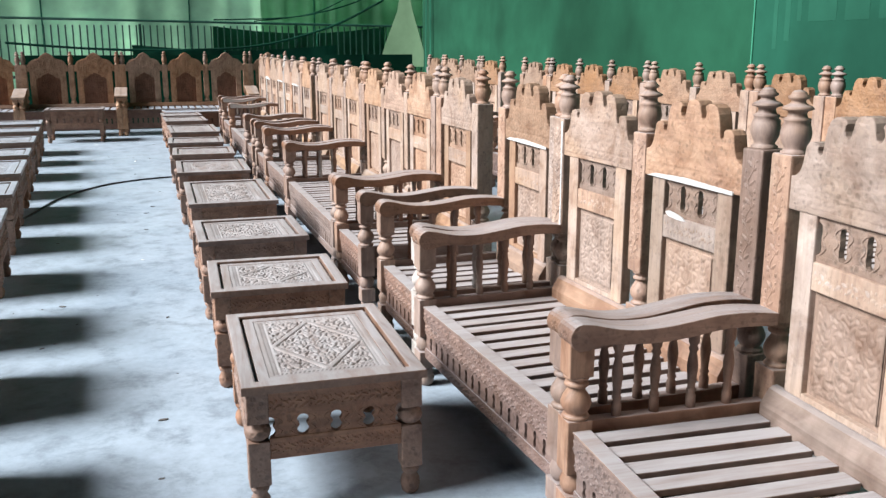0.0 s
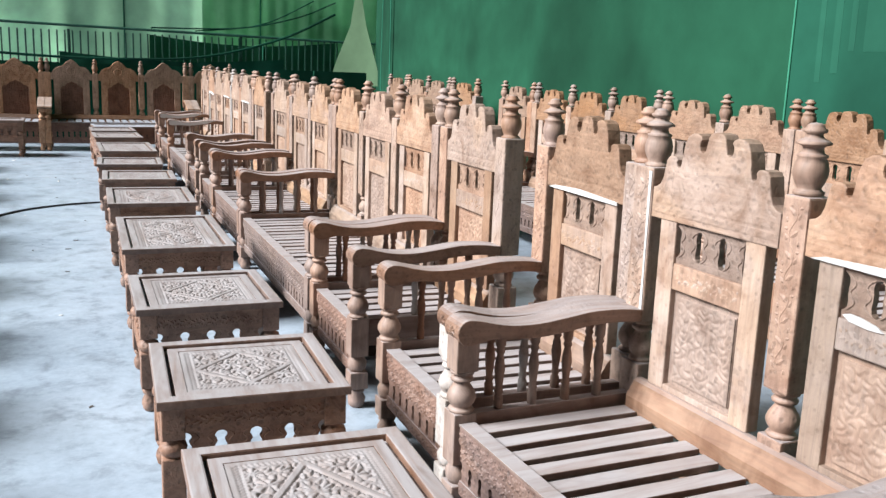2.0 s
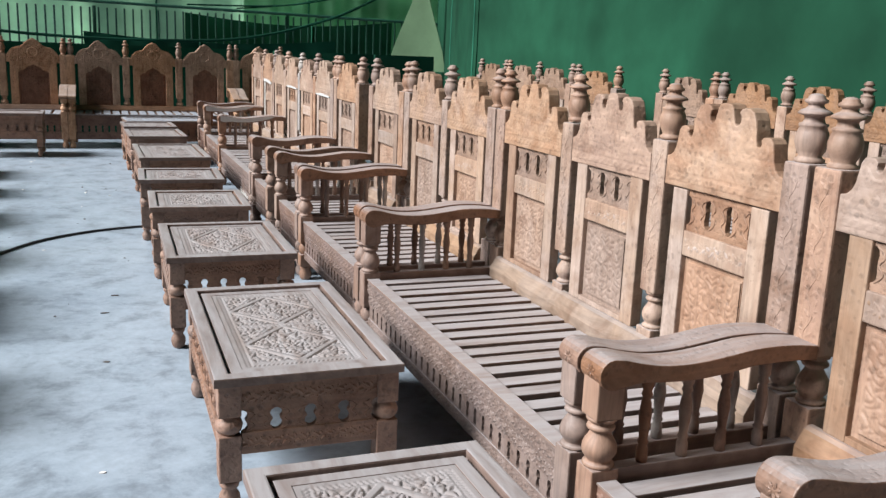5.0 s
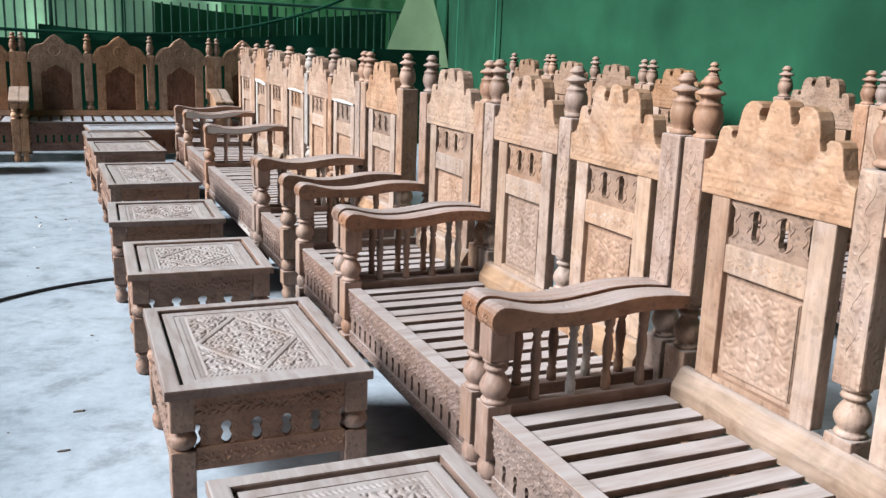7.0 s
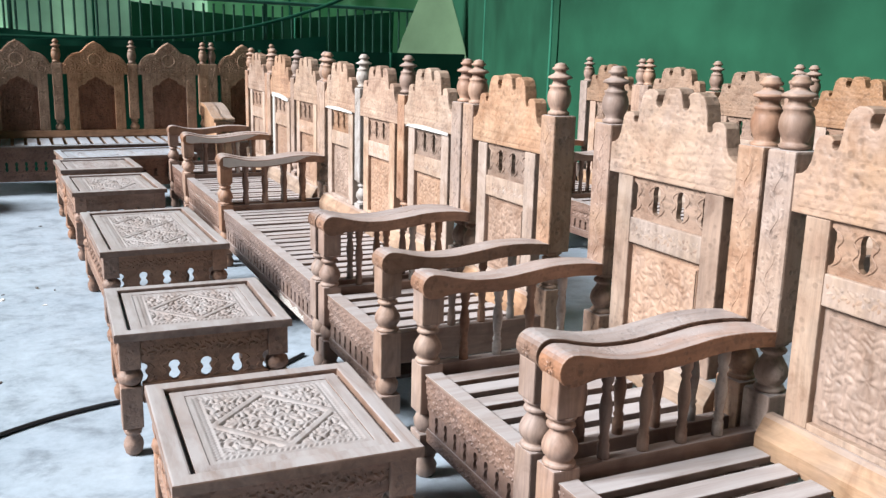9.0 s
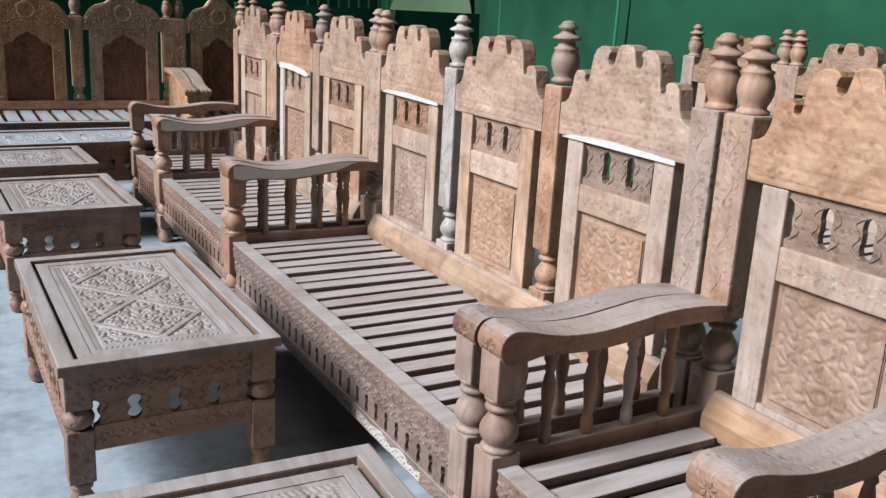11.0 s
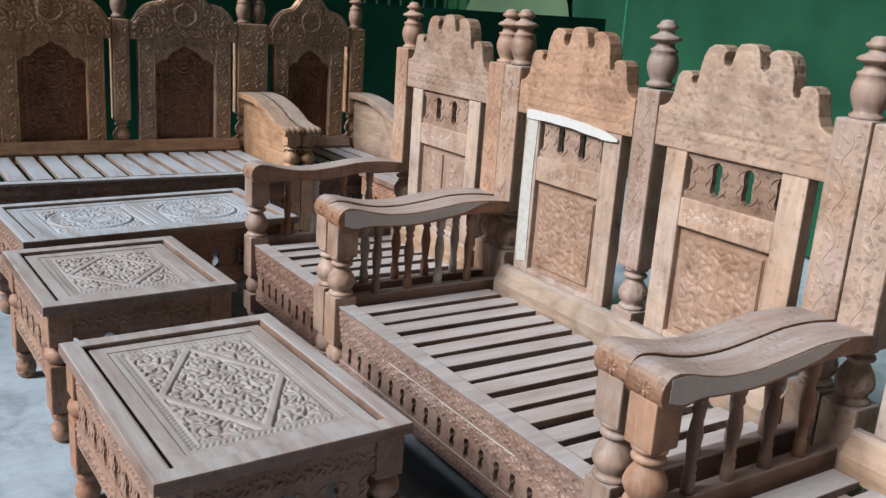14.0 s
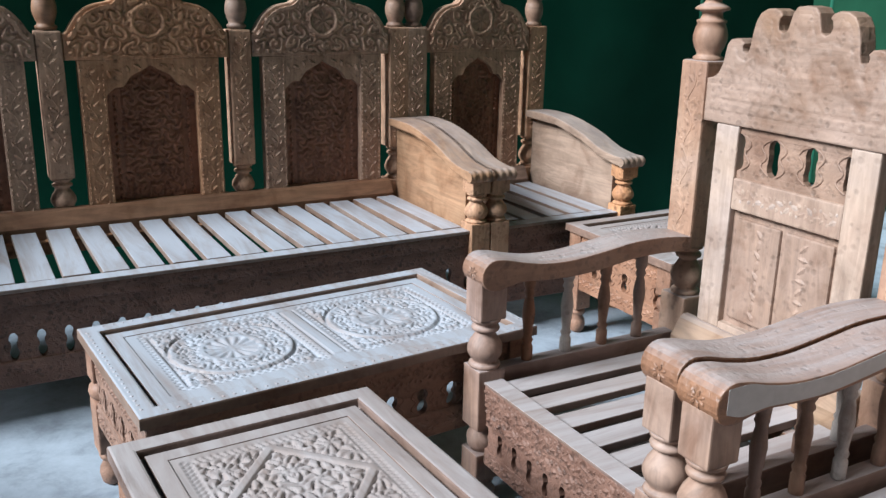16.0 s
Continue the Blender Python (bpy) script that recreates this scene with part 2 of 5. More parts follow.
M_FILLER = plain("white_filler", (0.44, 0.43, 0.42), 0.75, 60.0, 0.06)
M_FILLER_GREY = plain("grey_filler", (0.36, 0.345, 0.32), 0.75, 60.0, 0.12)
# near-black for the shade between the seat slats
M_GAP_SHADE = plain("dark_gap_shade", (0.035, 0.026, 0.022), 0.9, 30.0, 0.3)
M_CABLE = plain("black_rubber", (0.02, 0.02, 0.022), 0.45)
M_BLUE = plain("blue_plastic", (0.03, 0.06, 0.42), 0.35)
# green cast of the net over the railing, put into the bars' colour
M_RAIL = plain("net_tinted_steel", (0.012, 0.07, 0.045), 0.5)
# unseen walls and roof, kept dark to cut bounced light
M_WALL = plain("unseen_hall_wall", (0.07, 0.085, 0.08), 0.9, 1.5, 0.12)
M_CEIL = plain("unseen_hall_roof", (0.07, 0.075, 0.075), 0.9, 1.5, 0.1)


def floor_material():
    m, nt, ns, ln, bsdf = nodes_of("worn_concrete")
    tc = ns.new("ShaderNodeTexCoord")
    big = noise_node(nt, tc.outputs["Object"], 1.1, 5.0, 0.6, 0.4)
    fine = noise_node(nt, tc.outputs["Object"], 26.0, 6.0, 0.7)
    dirt = noise_node(nt, tc.outputs["Object"], 5.5, 8.0, 0.72, 0.3)
    c1 = ramp_node(nt, big.outputs[0], [(0.3, (0.27, 0.325, 0.385)), (0.7, (0.38, 0.44, 0.505))])
    c2 = ramp_node(nt, fine.outputs[0], [(0.3, (0.86, 0.86, 0.86)), (0.65, (1.05, 1.05, 1.05))])
    c3 = ramp_node(nt, dirt.outputs[0], [(0.33, (0.6, 0.6, 0.6)), (0.5, (0.98, 0.98, 0.98)), (0.68, (1.1, 1.1, 1.1))])
    a = ns.new("ShaderNodeMixRGB")
    b = ns.new("ShaderNodeMixRGB")
    for x, y, mixer in ((c1, c2, a), (a, c3, b)):
        mixer.blend_type = "MULTIPLY"
        mixer.inputs[0].default_value = 1.0
        ln.new(x.outputs[0], mixer.inputs[1])
        ln.new(y.outputs[0], mixer.inputs[2])
    ln.new(b.outputs[0], bsdf.inputs["Base Color"])
    rr = ramp_node(nt, big.outputs[0], [(0.3, (0.55, 0.55, 0.55)), (0.7, (0.34, 0.34, 0.34))])
    ln.new(rr.outputs[0], bsdf.inputs["Roughness"])
    bump = ns.new("ShaderNodeBump")
    bump.inputs["Strength"].default_value, bump.inputs["Distance"].default_value = 0.2, 0.004
    ln.new(fine.outputs[0], bump.inputs["Height"])
    ln.new(bump.outputs[0], bsdf.inputs["Normal"])
    return m


M_FLOOR = floor_material()


def cloth(name, colour, through_light=0.35):
    """Thin green shade cloth: weave, large faded patches, some light coming through."""
    m, nt, ns, ln, bsdf = nodes_of(name)
    tc = ns.new("ShaderNodeTexCoord")
    big = noise_node(nt, tc.outputs["Object"], 0.55, 3.0, 0.55, 0.5)
    mid = noise_node(nt, tc.outputs["Object"], 3.5, 4.0, 0.6)
    c = Vector(colour)
    r1 = ramp_node(nt, big.outputs[0], [(0.35, tuple(c * 0.62)), (0.65, tuple(c * 1.3))])
    r2 = ramp_node(nt, mid.outputs[0], [(0.3, (0.88, 0.88, 0.88)), (0.7, (1.08, 1.08, 1.08))])
    mix = ns.new("ShaderNodeMixRGB")
    mix.blend_type = "MULTIPLY"
    mix.inputs[0].default_value = 1.0
    ln.new(r1.outputs[0], mix.inputs[1])
    ln.new(r2.outputs[0], mix.inputs[2])
    ln.new(mix.outputs[0], bsdf.inputs["Base Color"])
    bsdf.inputs["Roughness"].default_value = 0.85
    bsdf.inputs["Specular IOR Level"].default_value = 0.12
    tr = ns.new("ShaderNodeBsdfTranslucent")
    ln.new(mix.outputs[0], tr.inputs["Color"])
    ms = ns.new("ShaderNodeMixShader")
    ms.inputs[0].default_value = through_light
    out = ns["Material Output"]
    ln.new(bsdf.outputs[0], ms.inputs[1])
    ln.new(tr.outputs[0], ms.inputs[2])
    ln.new(ms.outputs[0], out.inputs["Surface"])
    return m


M_CLOTH = cloth("green_shade_cloth", (0.017, 0.084, 0.046))
# light from behind this cloth is put into its pale colour
M_CLOTH_PALE = cloth("pale_backlit_cloth", (0.42, 0.74, 0.46), 0.65)
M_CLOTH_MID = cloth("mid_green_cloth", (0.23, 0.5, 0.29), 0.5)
M_GAP_LIGHT = cloth("gap_light_cloth", (0.13, 0.21, 0.12), 0.3)
M_SEAM = cloth("seam_cloth", (0.04, 0.2, 0.125))
M_CLOTH_SHADE = cloth("shaded_green_cloth", (0.0165, 0.088, 0.055))
M_PANE_LIGHT = cloth("pane_light_cloth", (0.022, 0.106, 0.067))
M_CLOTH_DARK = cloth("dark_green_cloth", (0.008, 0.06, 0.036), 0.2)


# ---- mesh helpers ----
def box(bm, x0, x1, y0, y1, z0, z1, bevel=0.0):
    res = bmesh.ops.create_cube(bm, size=1.0)
    vs = res["verts"]
    for v in vs:
        v.co = Vector(((x0 + x1) / 2 + v.co.x * (x1 - x0), (y0 + y1) / 2 + v.co.y * (y1 - y0), (z0 + z1) / 2 + v.co.z * (z1 - z0)))
    if bevel:
        es = list({e for v in vs for e in v.link_edges})
        bmesh.ops.bevel(bm, geom=es, offset=bevel, segments=2, affect="EDGES", profile=0.6)


def lathe(bm, profile, x=0.0, y=0.0, segs=16):
    """A turned part about a vertical axis from (radius, height) pairs."""
    rings = []
    for r, z in profile:
        if r < 1e-4:
            rings.append([bm.verts.new((x, y, z))])
        else:
            rings.append([bm.verts.new((x + r * math.cos(2 * math.pi * k / segs), y + r * math.sin(2 * math.pi * k / segs), z)) for k in range(segs)])
    for a, b in zip(rings, rings[1:]):
        for k in range(segs):
            k2 = (k + 1) % segs
            q = [a[k % len(a)], a[k2 % len(a)], b[k2 % len(b)], b[k % len(b)]]
            q = [v for i, v in enumerate(q) if v not in q[:i]]
            if len(q) > 2:
                f = bm.faces.new(q)
                f.smooth = True
    for ring, flip in ((rings[0], True), (rings[-1], False)):
        if len(ring) > 2:
            bm.faces.new(ring[::-1] if flip else ring)


def smooth_curve(points, steps=5):
    """A Catmull-Rom line through the points."""
    out = []
    n = len(points)
    for i in range(n - 1):
        p0, p1, p2, p3 = (Vector(points[max(0, min(n - 1, j))]) for j in (i - 1, i, i + 1, i + 2))
        for s in range(steps):
            u = s / steps
            out.append(tuple(0.5 * ((2 * p1) + (p2 - p0) * u + (2 * p0 - 5 * p1 + 4 * p2 - p3) * u * u + (3 * p1 - p0 - 3 * p2 + p3) * u ** 3)))
    out.append(tuple(points[-1]))
    return out


def plate(bm, outline, axis, a, b, bevel=0.0):
    """A flat board: a 2D outline, thick from a to b along the axis (x: outline is y, z; y: x, z; z: x, y)."""
    def at(u, v, w):
        return {"x": (w, u, v), "y": (u, w, v), "z": (u, v, w)}[axis]
    lo = [bm.verts.new(at(u, v, a)) for u, v in outline]
    hi = [bm.verts.new(at(u, v, b)) for u, v in outline]
    n = len(outline)
    caps = [bm.faces.new(lo[::-1]), bm.faces.new(hi)]
    for k in range(n):
        bm.faces.new((lo[k], lo[(k + 1) % n], hi[(k + 1) % n], hi[k]))
    fs = list({f for v in lo + hi for f in v.link_faces})
    bmesh.ops.recalc_face_normals(bm, faces=fs)
    if bevel:
        es = list({e for f in caps for e in f.edges})
        bmesh.ops.bevel(bm, geom=es, offset=bevel, segments=2, affect="EDGES", profile=0.6)


def tube(bm, pts, r, segs=6):
    rings = []
    for k, pt in enumerate(pts):
        a, b = Vector(pts[max(0, k - 1)]), Vector(pts[min(len(pts) - 1, k + 1)])
        t = (b - a).normalized()
        u = t.orthogonal().normalized()
        v = t.cross(u)
        rings.append([bm.verts.new(Vector(pt) + r * (math.cos(2 * math.pi * j / segs) * u + math.sin(2 * math.pi * j / segs) * v)) for j in range(segs)])
    for a, b in zip(rings, rings[1:]):
        best = min(range(segs), key=lambda s: (a[0].co - b[s].co).length)
        for j in range(segs):
            f = bm.faces.new((a[j], a[(j + 1) % segs], b[(j + 1 + best) % segs], b[(j + best) % segs]))
            f.smooth = True


MESHES = {}


def mesh(key, make, mat):
    if key not in MESHES:
        bm = bmesh.new()
        make(bm)
        me = bpy.data.meshes.new(str(key[0]) if isinstance(key, tuple) else key)
        bm.to_mesh(me)
        bm.free()
        me.materials.append(mat)
        MESHES[key] = me
    return MESHES[key]


def part(name, me, parent, at=(0, 0, 0), label="", turn=0.0, flip=False):
    ob = new(name, me)
    ob.parent = parent
    ob.matrix_basis = pose(*at, 0, 0, turn)
    if label:
        ob["label"] = label
    return ob


def thing(name, m, label, category, group=""):
    ob = new(name)
    ob.empty_display_size = 0.1
    ob.matrix_basis = m
    return tagged(ob, label, category, group)


def baluster_slots(bm, u0, u1, z0, z1, a, b, count, axis="x", fat=0.0, waist=0.105):
    """A board pierced by keyhole slots: flat waisted strips between two bands."""
    pitch = (u1 - u0) / count
    h = z1 - z0
    steps = 18
    for k in range(count):
        c = u0 + (k + 0.5) * pitch
        left, right = [], []
        for j in range(steps + 1):
            q = j / steps
            hole = 0.0
            for cq, rq in ((0.27, 0.25), (0.74, 0.24)):
                if abs(q - cq) < rq:
                    hole = max(hole, math.sqrt(1 - ((q - cq) / rq) ** 2) * (0.17 - fat))
            wid = 0.5 - max(hole, (waist - 0.5 * fat) if 0.1 < q < 0.9 else 0.02)
            right.append((c + wid * pitch, z0 + q * h))
            left.append((c - wid * pitch, z0 + q * h))
        plate(bm, right + left[::-1], axis, a, b)


def relief(bm, us, vs, height, place, inside=None):
    """A finely carved face: a grid whose points stand out by height(u, v); inside(u, v) keeps it within a board's outline."""
    uu, vv = np.meshgrid(us, vs, indexing="ij")
    hh = height(uu, vv)
    keep = np.ones(uu.shape, bool) if inside is None else inside(uu, vv)
    grid = {}
    for i in range(len(us)):
        for j in range(len(vs)):
            if keep[i, j]:
                grid[i, j] = bm.verts.new(place(us[i], vs[j], float(hh[i, j])))
    for i, j in grid:
        q = [grid.get(k) for k in ((i, j), (i + 1, j), (i + 1, j + 1), (i, j + 1))]
        if all(q):
            bm.faces.new(q).smooth = True


def steps(a, b, step):
    return np.linspace(a, b, max(2, round((b - a) / step) + 1))


def acanthus(uu, vv, cell, seed, lobes=6, twist=7.0, mirror=True, sharp=2.6):
    """Curling leaf fans side by side, 0 in the cuts between them and 1 on the leaves; mirrored about u = 0."""
    rng = random.Random(seed)
    u = np.abs(uu) if mirror else uu
    a0, a1, b0, b1 = u.min() - cell, u.max() + cell, vv.min() - cell, vv.max() + cell
    eyes = []
    row = 0
    v = b0
    while v < b1:
        e = a0 + (0.5 * cell if row % 2 else 0.0)
        while e < a1:
            eyes.append((e + rng.uniform(-0.16, 0.16) * cell, v + rng.uniform(-0.16, 0.16) * cell, rng.choice((-1, 1)), rng.uniform(0, 6.28), rng.choice((lobes - 1, lobes, lobes + 1))))
            e += cell
        v += cell * 0.86
        row += 1
    u, vv = u + 0.1 * cell * np.sin(5.1 * vv / cell + 1.0), vv + 0.1 * cell * np.sin(4.3 * u / cell + 2.0)
    near = np.full(u.shape, 9.0)
    second = np.full(u.shape, 9.0)
    best = np.zeros(u.shape)
    for eu, ev, hand, turn, n in eyes:
        du, dv = u - eu, vv - ev
        r = np.hypot(du, dv)
        h = 0.5 + 0.5 * np.cos(n * np.arctan2(dv, du) + hand * twist * r / cell + turn)
        h = np.clip(h * sharp - 0.1, 0, 1) * np.clip(1.15 - 0.4 * r / cell, 0, 1)
        h = np.maximum(h, np.exp(-(r / (0.12 * cell)) ** 2))
        closer = r < near
        best = np.where(closer, h, best)
        second = np.where(closer, near, np.minimum(second, r))
        near = np.where(closer, r, near)
    return best * np.clip((second - near) / (0.11 * cell), 0, 1)


def within(outline, inset=0.0):
    """Whether points lie inside a closed outline, at least inset from its edge."""
    pts = np.array(outline)
    nxt = np.roll(pts, -1, axis=0)

    def test(uu, vv):
        odd = np.zeros(uu.shape, bool)
        edge = np.full(uu.shape, 9.0)
        for (x0, y0), (x1, y1) in zip(pts, nxt):
            if y0 != y1:
                odd ^= ((y0 > vv) != (y1 > vv)) & (uu < (x1 - x0) * (vv - y0) / (y1 - y0) + x0)
            d2 = max((x1 - x0) ** 2 + (y1 - y0) ** 2, 1e-12)
            t = np.clip(((uu - x0) * (x1 - x0) + (vv - y0) * (y1 - y0)) / d2, 0, 1)
            edge = np.minimum(edge, np.hypot(uu - x0 - t * (x1 - x0), vv - y0 - t * (y1 - y0)))
        return odd & (edge > inset)
    return test


def slot_beads(bm, u0, u1, z0, z1, x, count, r=0.0022, reach=0.3):
    """Raised scroll lines that follow both sides of each keyhole slot."""
    pitch = (u1 - u0) / count
    for k in range(count + 1):
        for m in (-1, 1):
            if (k == 0 and m < 0) or (k == count and m > 0):
                continue
            pts = []
            for j in range(13):
                q = j / 12
                off = (reach + 0.075 * math.cos(4 * math.pi * q + math.pi)) if 0 < j < 12 else reach * 0.35
                pts.append((x, u0 + (k + m * off) * pitch, z0 + (0.03 + 0.94 * q) * (z1 - z0)))
            tube(bm, pts, r, 5)


def vine_along(bm, x, u0, u1, z, size=0.03, h=0.005):
    """A running vine of leaves along a level band that faces -x."""
    n = max(2, round((u1 - u0) / (size * 0.8)))
    for k in range(n):
        u = u0 + (k + 0.5) * (u1 - u0) / n
        m = 1 if k % 2 else -1
        j = 0.3 * math.sin(k * 2.4)
        leaf_up(bm, x, u, z + m * size * 0.22, size * 0.9, size * 0.5, m * (0.5 + j), h)
        leaf_up(bm, x, u + size * 0.3, z - m * size * 0.42, size * 0.55, size * 0.4, -m * (1.0 - j), h * 0.9)
        leaf_up(bm, x, u - size * 0.3, z - m * size * 0.55, size * 0.38, size * 0.3, m * 1.3 + j, h * 0.8)


# ---- carved settee, light wood, with spindle arms ----
FINIAL = [(0.03, 0.0), (0.035, 0.004), (0.035, 0.01), (0.028, 0.014), (0.027, 0.018), (0.033, 0.03), (0.0385, 0.046), (0.039, 0.06), (0.036, 0.074), (0.031, 0.085), (0.034, 0.088), (0.034, 0.093), (0.026, 0.096), (0.023, 0.104), (0.023, 0.11),
          (0.028, 0.113), (0.039, 0.116), (0.0395, 0.12), (0.033, 0.125), (0.022, 0.13), (0.018, 0.135), (0.018, 0.14), (0.026, 0.143), (0.027, 0.149), (0.02, 0.153), (0.019, 0.158), (0.012, 0.163), (0.0, 0.165)]
VASE = [(0.034, 0.0), (0.0365, 0.005), (0.034, 0.01), (0.027, 0.013), (0.028, 0.017), (0.035, 0.027), (0.0395, 0.038), (0.0395, 0.049), (0.035, 0.062), (0.027, 0.075), (0.022, 0.084), (0.0215, 0.089), (0.03, 0.092), (0.032, 0.097), (0.03, 0.102), (0.023, 0.105), (0.024, 0.11), (0.033, 0.114), (0.034, 0.122)]
SPINDLE = [(0.015, 0.0), (0.015, 0.03), (0.011, 0.036), (0.015, 0.044), (0.011, 0.05), (0.014, 0.075), (0.017, 0.1), (0.013, 0.125), (0.01, 0.135), (0.015, 0.142), (0.011, 0.15), (0.016, 0.158), (0.017, 0.2)]


def stretch(profile, z0, z1, k=1.0):
    top = profile[-1][1]
    return [(r * k, z0 + z * (z1 - z0) / top) for r, z in profile]


def make_end_post(bm):
    box(bm, -0.041, 0.041, -0.041, 0.041, 0.0, 0.43, 0.005)
    lathe(bm, stretch(VASE, 0.43, 0.555))
    box(bm, -0.041, 0.041, -0.041, 0.041, 0.555, 1.0, 0.006)


def make_mid_post(bm):
    box(bm, -0.038, 0.038, -0.038, 0.038, 0.32, 0.415, 0.004)
    lathe(bm, stretch(VASE, 0.415, 0.53))
    box(bm, -0.038, 0.038, -0.038, 0.038, 0.53, 0.995, 0.006)


def make_finial(bm):
    lathe(bm, FINIAL)


def make_front_leg(bm):
    lathe(bm, [(0.022, 0.0), (0.03, 0.01), (0.034, 0.035), (0.024, 0.055), (0.03, 0.062), (0.026, 0.075)])
    box(bm, -0.034, 0.034, -0.034, 0.034, 0.075, 0.14, 0.004)
    lathe(bm, [(0.026, 0.14), (0.034, 0.155), (0.036, 0.175), (0.026, 0.195), (0.024, 0.2)])
    box(bm, -0.034, 0.034, -0.034, 0.034, 0.2, 0.345, 0.004)
    lathe(bm, stretch(VASE, 0.345, 0.46))
    box(bm, -0.033, 0.033, -0.033, 0.033, 0.46, 0.555, 0.004)


def make_armrest(bm):
    """A flat board in an S-curve, crisp at its edges, whose front end rolls over into a round nose with a carved flower."""
    nose = [(-0.272 + 0.034 * math.cos(math.radians(t)), 0.57 + 0.035 * math.sin(math.radians(t))) for t in range(265, 94, -17)]
    top = smooth_curve([(-0.268, 0.605), (-0.24, 0.601), (-0.2, 0.591), (-0.14, 0.581), (-0.06, 0.58), (0.03, 0.59), (0.11, 0.6), (0.2, 0.6), (0.276, 0.592)], 5)
    under = smooth_curve([(0.276, 0.556), (0.2, 0.561), (0.11, 0.559), (0.03, 0.548), (-0.06, 0.54), (-0.14, 0.542), (-0.2, 0.546), (-0.235, 0.541), (-0.262, 0.535)], 5)
    plate(bm, nose + [p[:2] for p in top] + [p[:2] for p in under], "y", -0.043, 0.043, 0.003)
    for k in range(7):
        a = k * math.pi / 3.5
        leaf_up(bm, -0.3062, 0.012 * math.cos(a), 0.57 + 0.009 * math.sin(a), 0.014, 0.008, a, 0.0016)


def make_filler_face(bm):
    top = smooth_curve([(-0.285, 0.597), (-0.24, 0.597), (-0.2, 0.587), (-0.14, 0.577), (-0.06, 0.576), (0.03, 0.586), (0.11, 0.596), (0.2, 0.596)], 4)
    low = smooth_curve([(0.17, 0.59), (0.11, 0.569), (0.03, 0.556), (-0.06, 0.546), (-0.14, 0.547), (-0.2, 0.551), (-0.25, 0.546), (-0.285, 0.556)], 4)
    plate(bm, [p[:2] for p in top] + [p[:2] for p in low], "y", -0.0436, -0.042)


def crest_outline(w, foot=0.868):
    k = w / 0.2425
    half = [(0.2425, foot), (0.2425, 0.952), (0.226, 0.956), (0.212, 0.966), (0.203, 0.984), (0.198, 1.008), (0.194, 1.03), (0.185, 1.041), (0.17, 1.044), (0.156, 1.042), (0.148, 1.034), (0.151, 1.026), (0.149, 1.018), (0.142, 1.014), (0.135, 1.017),
            (0.131, 1.03), (0.128, 1.056), (0.122, 1.082), (0.112, 1.1), (0.096, 1.109), (0.076, 1.11), (0.062, 1.105), (0.056, 1.096), (0.062, 1.089), (0.064, 1.078), (0.06, 1.067), (0.05, 1.062), (0.041, 1.067), (0.036, 1.084), (0.031, 1.104), (0.022, 1.115), (0.0, 1.118)]
    half = [(y * k, z) for y, z in half]
    return half + [(-y, z) for y, z in half[-2::-1]]


def leaf_up(bm, x, y, z, length, width, angle, height):
    """A shallow carved leaf on an upright board that faces -x."""
    c, q = math.cos(angle), math.sin(angle)
    pts = [(-0.5, 0), (-0.15, 0.5), (0.25, 0.38), (0.5, 0), (0.25, -0.38), (-0.15, -0.5)]
    ring = [bm.verts.new((x, y + u * length * c - v * width * q, z + u * length * q + v * width * c)) for u, v in pts]
    ridge = [bm.verts.new((x - height, y + u * length * c, z + u * length * q)) for u in (-0.2, 0.22)]
    for f in ((0, 6, 1), (1, 6, 7, 2), (2, 7, 3), (3, 7, 4), (4, 7, 6, 5), (5, 6, 0)):
        bm.faces.new([ring[i] if i < 6 else ridge[i - 6] for i in f])


def vine(bm, x, y, z0, z1, h=0.0042):
    """A stem that sways up a narrow board, with a curled leaf and buds in each bend."""
    n = max(2, round((z1 - z0) / 0.052))
    pitch = (z1 - z0) / n
    tube(bm, [(x + 0.0008, y + 0.011 * math.sin(math.pi * k / 4), z0 + k * pitch / 4) for k in range(n * 4 + 1)], 0.0022, 5)
    for k in range(n):
        z = z0 + (k + 0.5) * pitch
        m = 1 if k % 2 else -1
        leaf_up(bm, x, y + m * 0.006, z + 0.004, 0.03, 0.014, math.pi / 2 - m * 0.9, h)
        leaf_up(bm, x, y - m * 0.017, z - 0.006, 0.02, 0.011, math.pi / 2 + m * 0.5, h)
        leaf_up(bm, x, y + m * 0.02, z - 0.016, 0.015, 0.01, math.pi / 2 - m * 0.2, h * 0.9)
        leaf_up(bm, x, y - m * 0.02, z + 0.014, 0.013, 0.009, math.pi / 2 + m * 1.3, h * 0.8)


def make_crest(w, foot=0.868):
    def go(bm):
        plate(bm, crest_outline(w, foot), "x", -0.022, 0.024, 0.004)
    return go


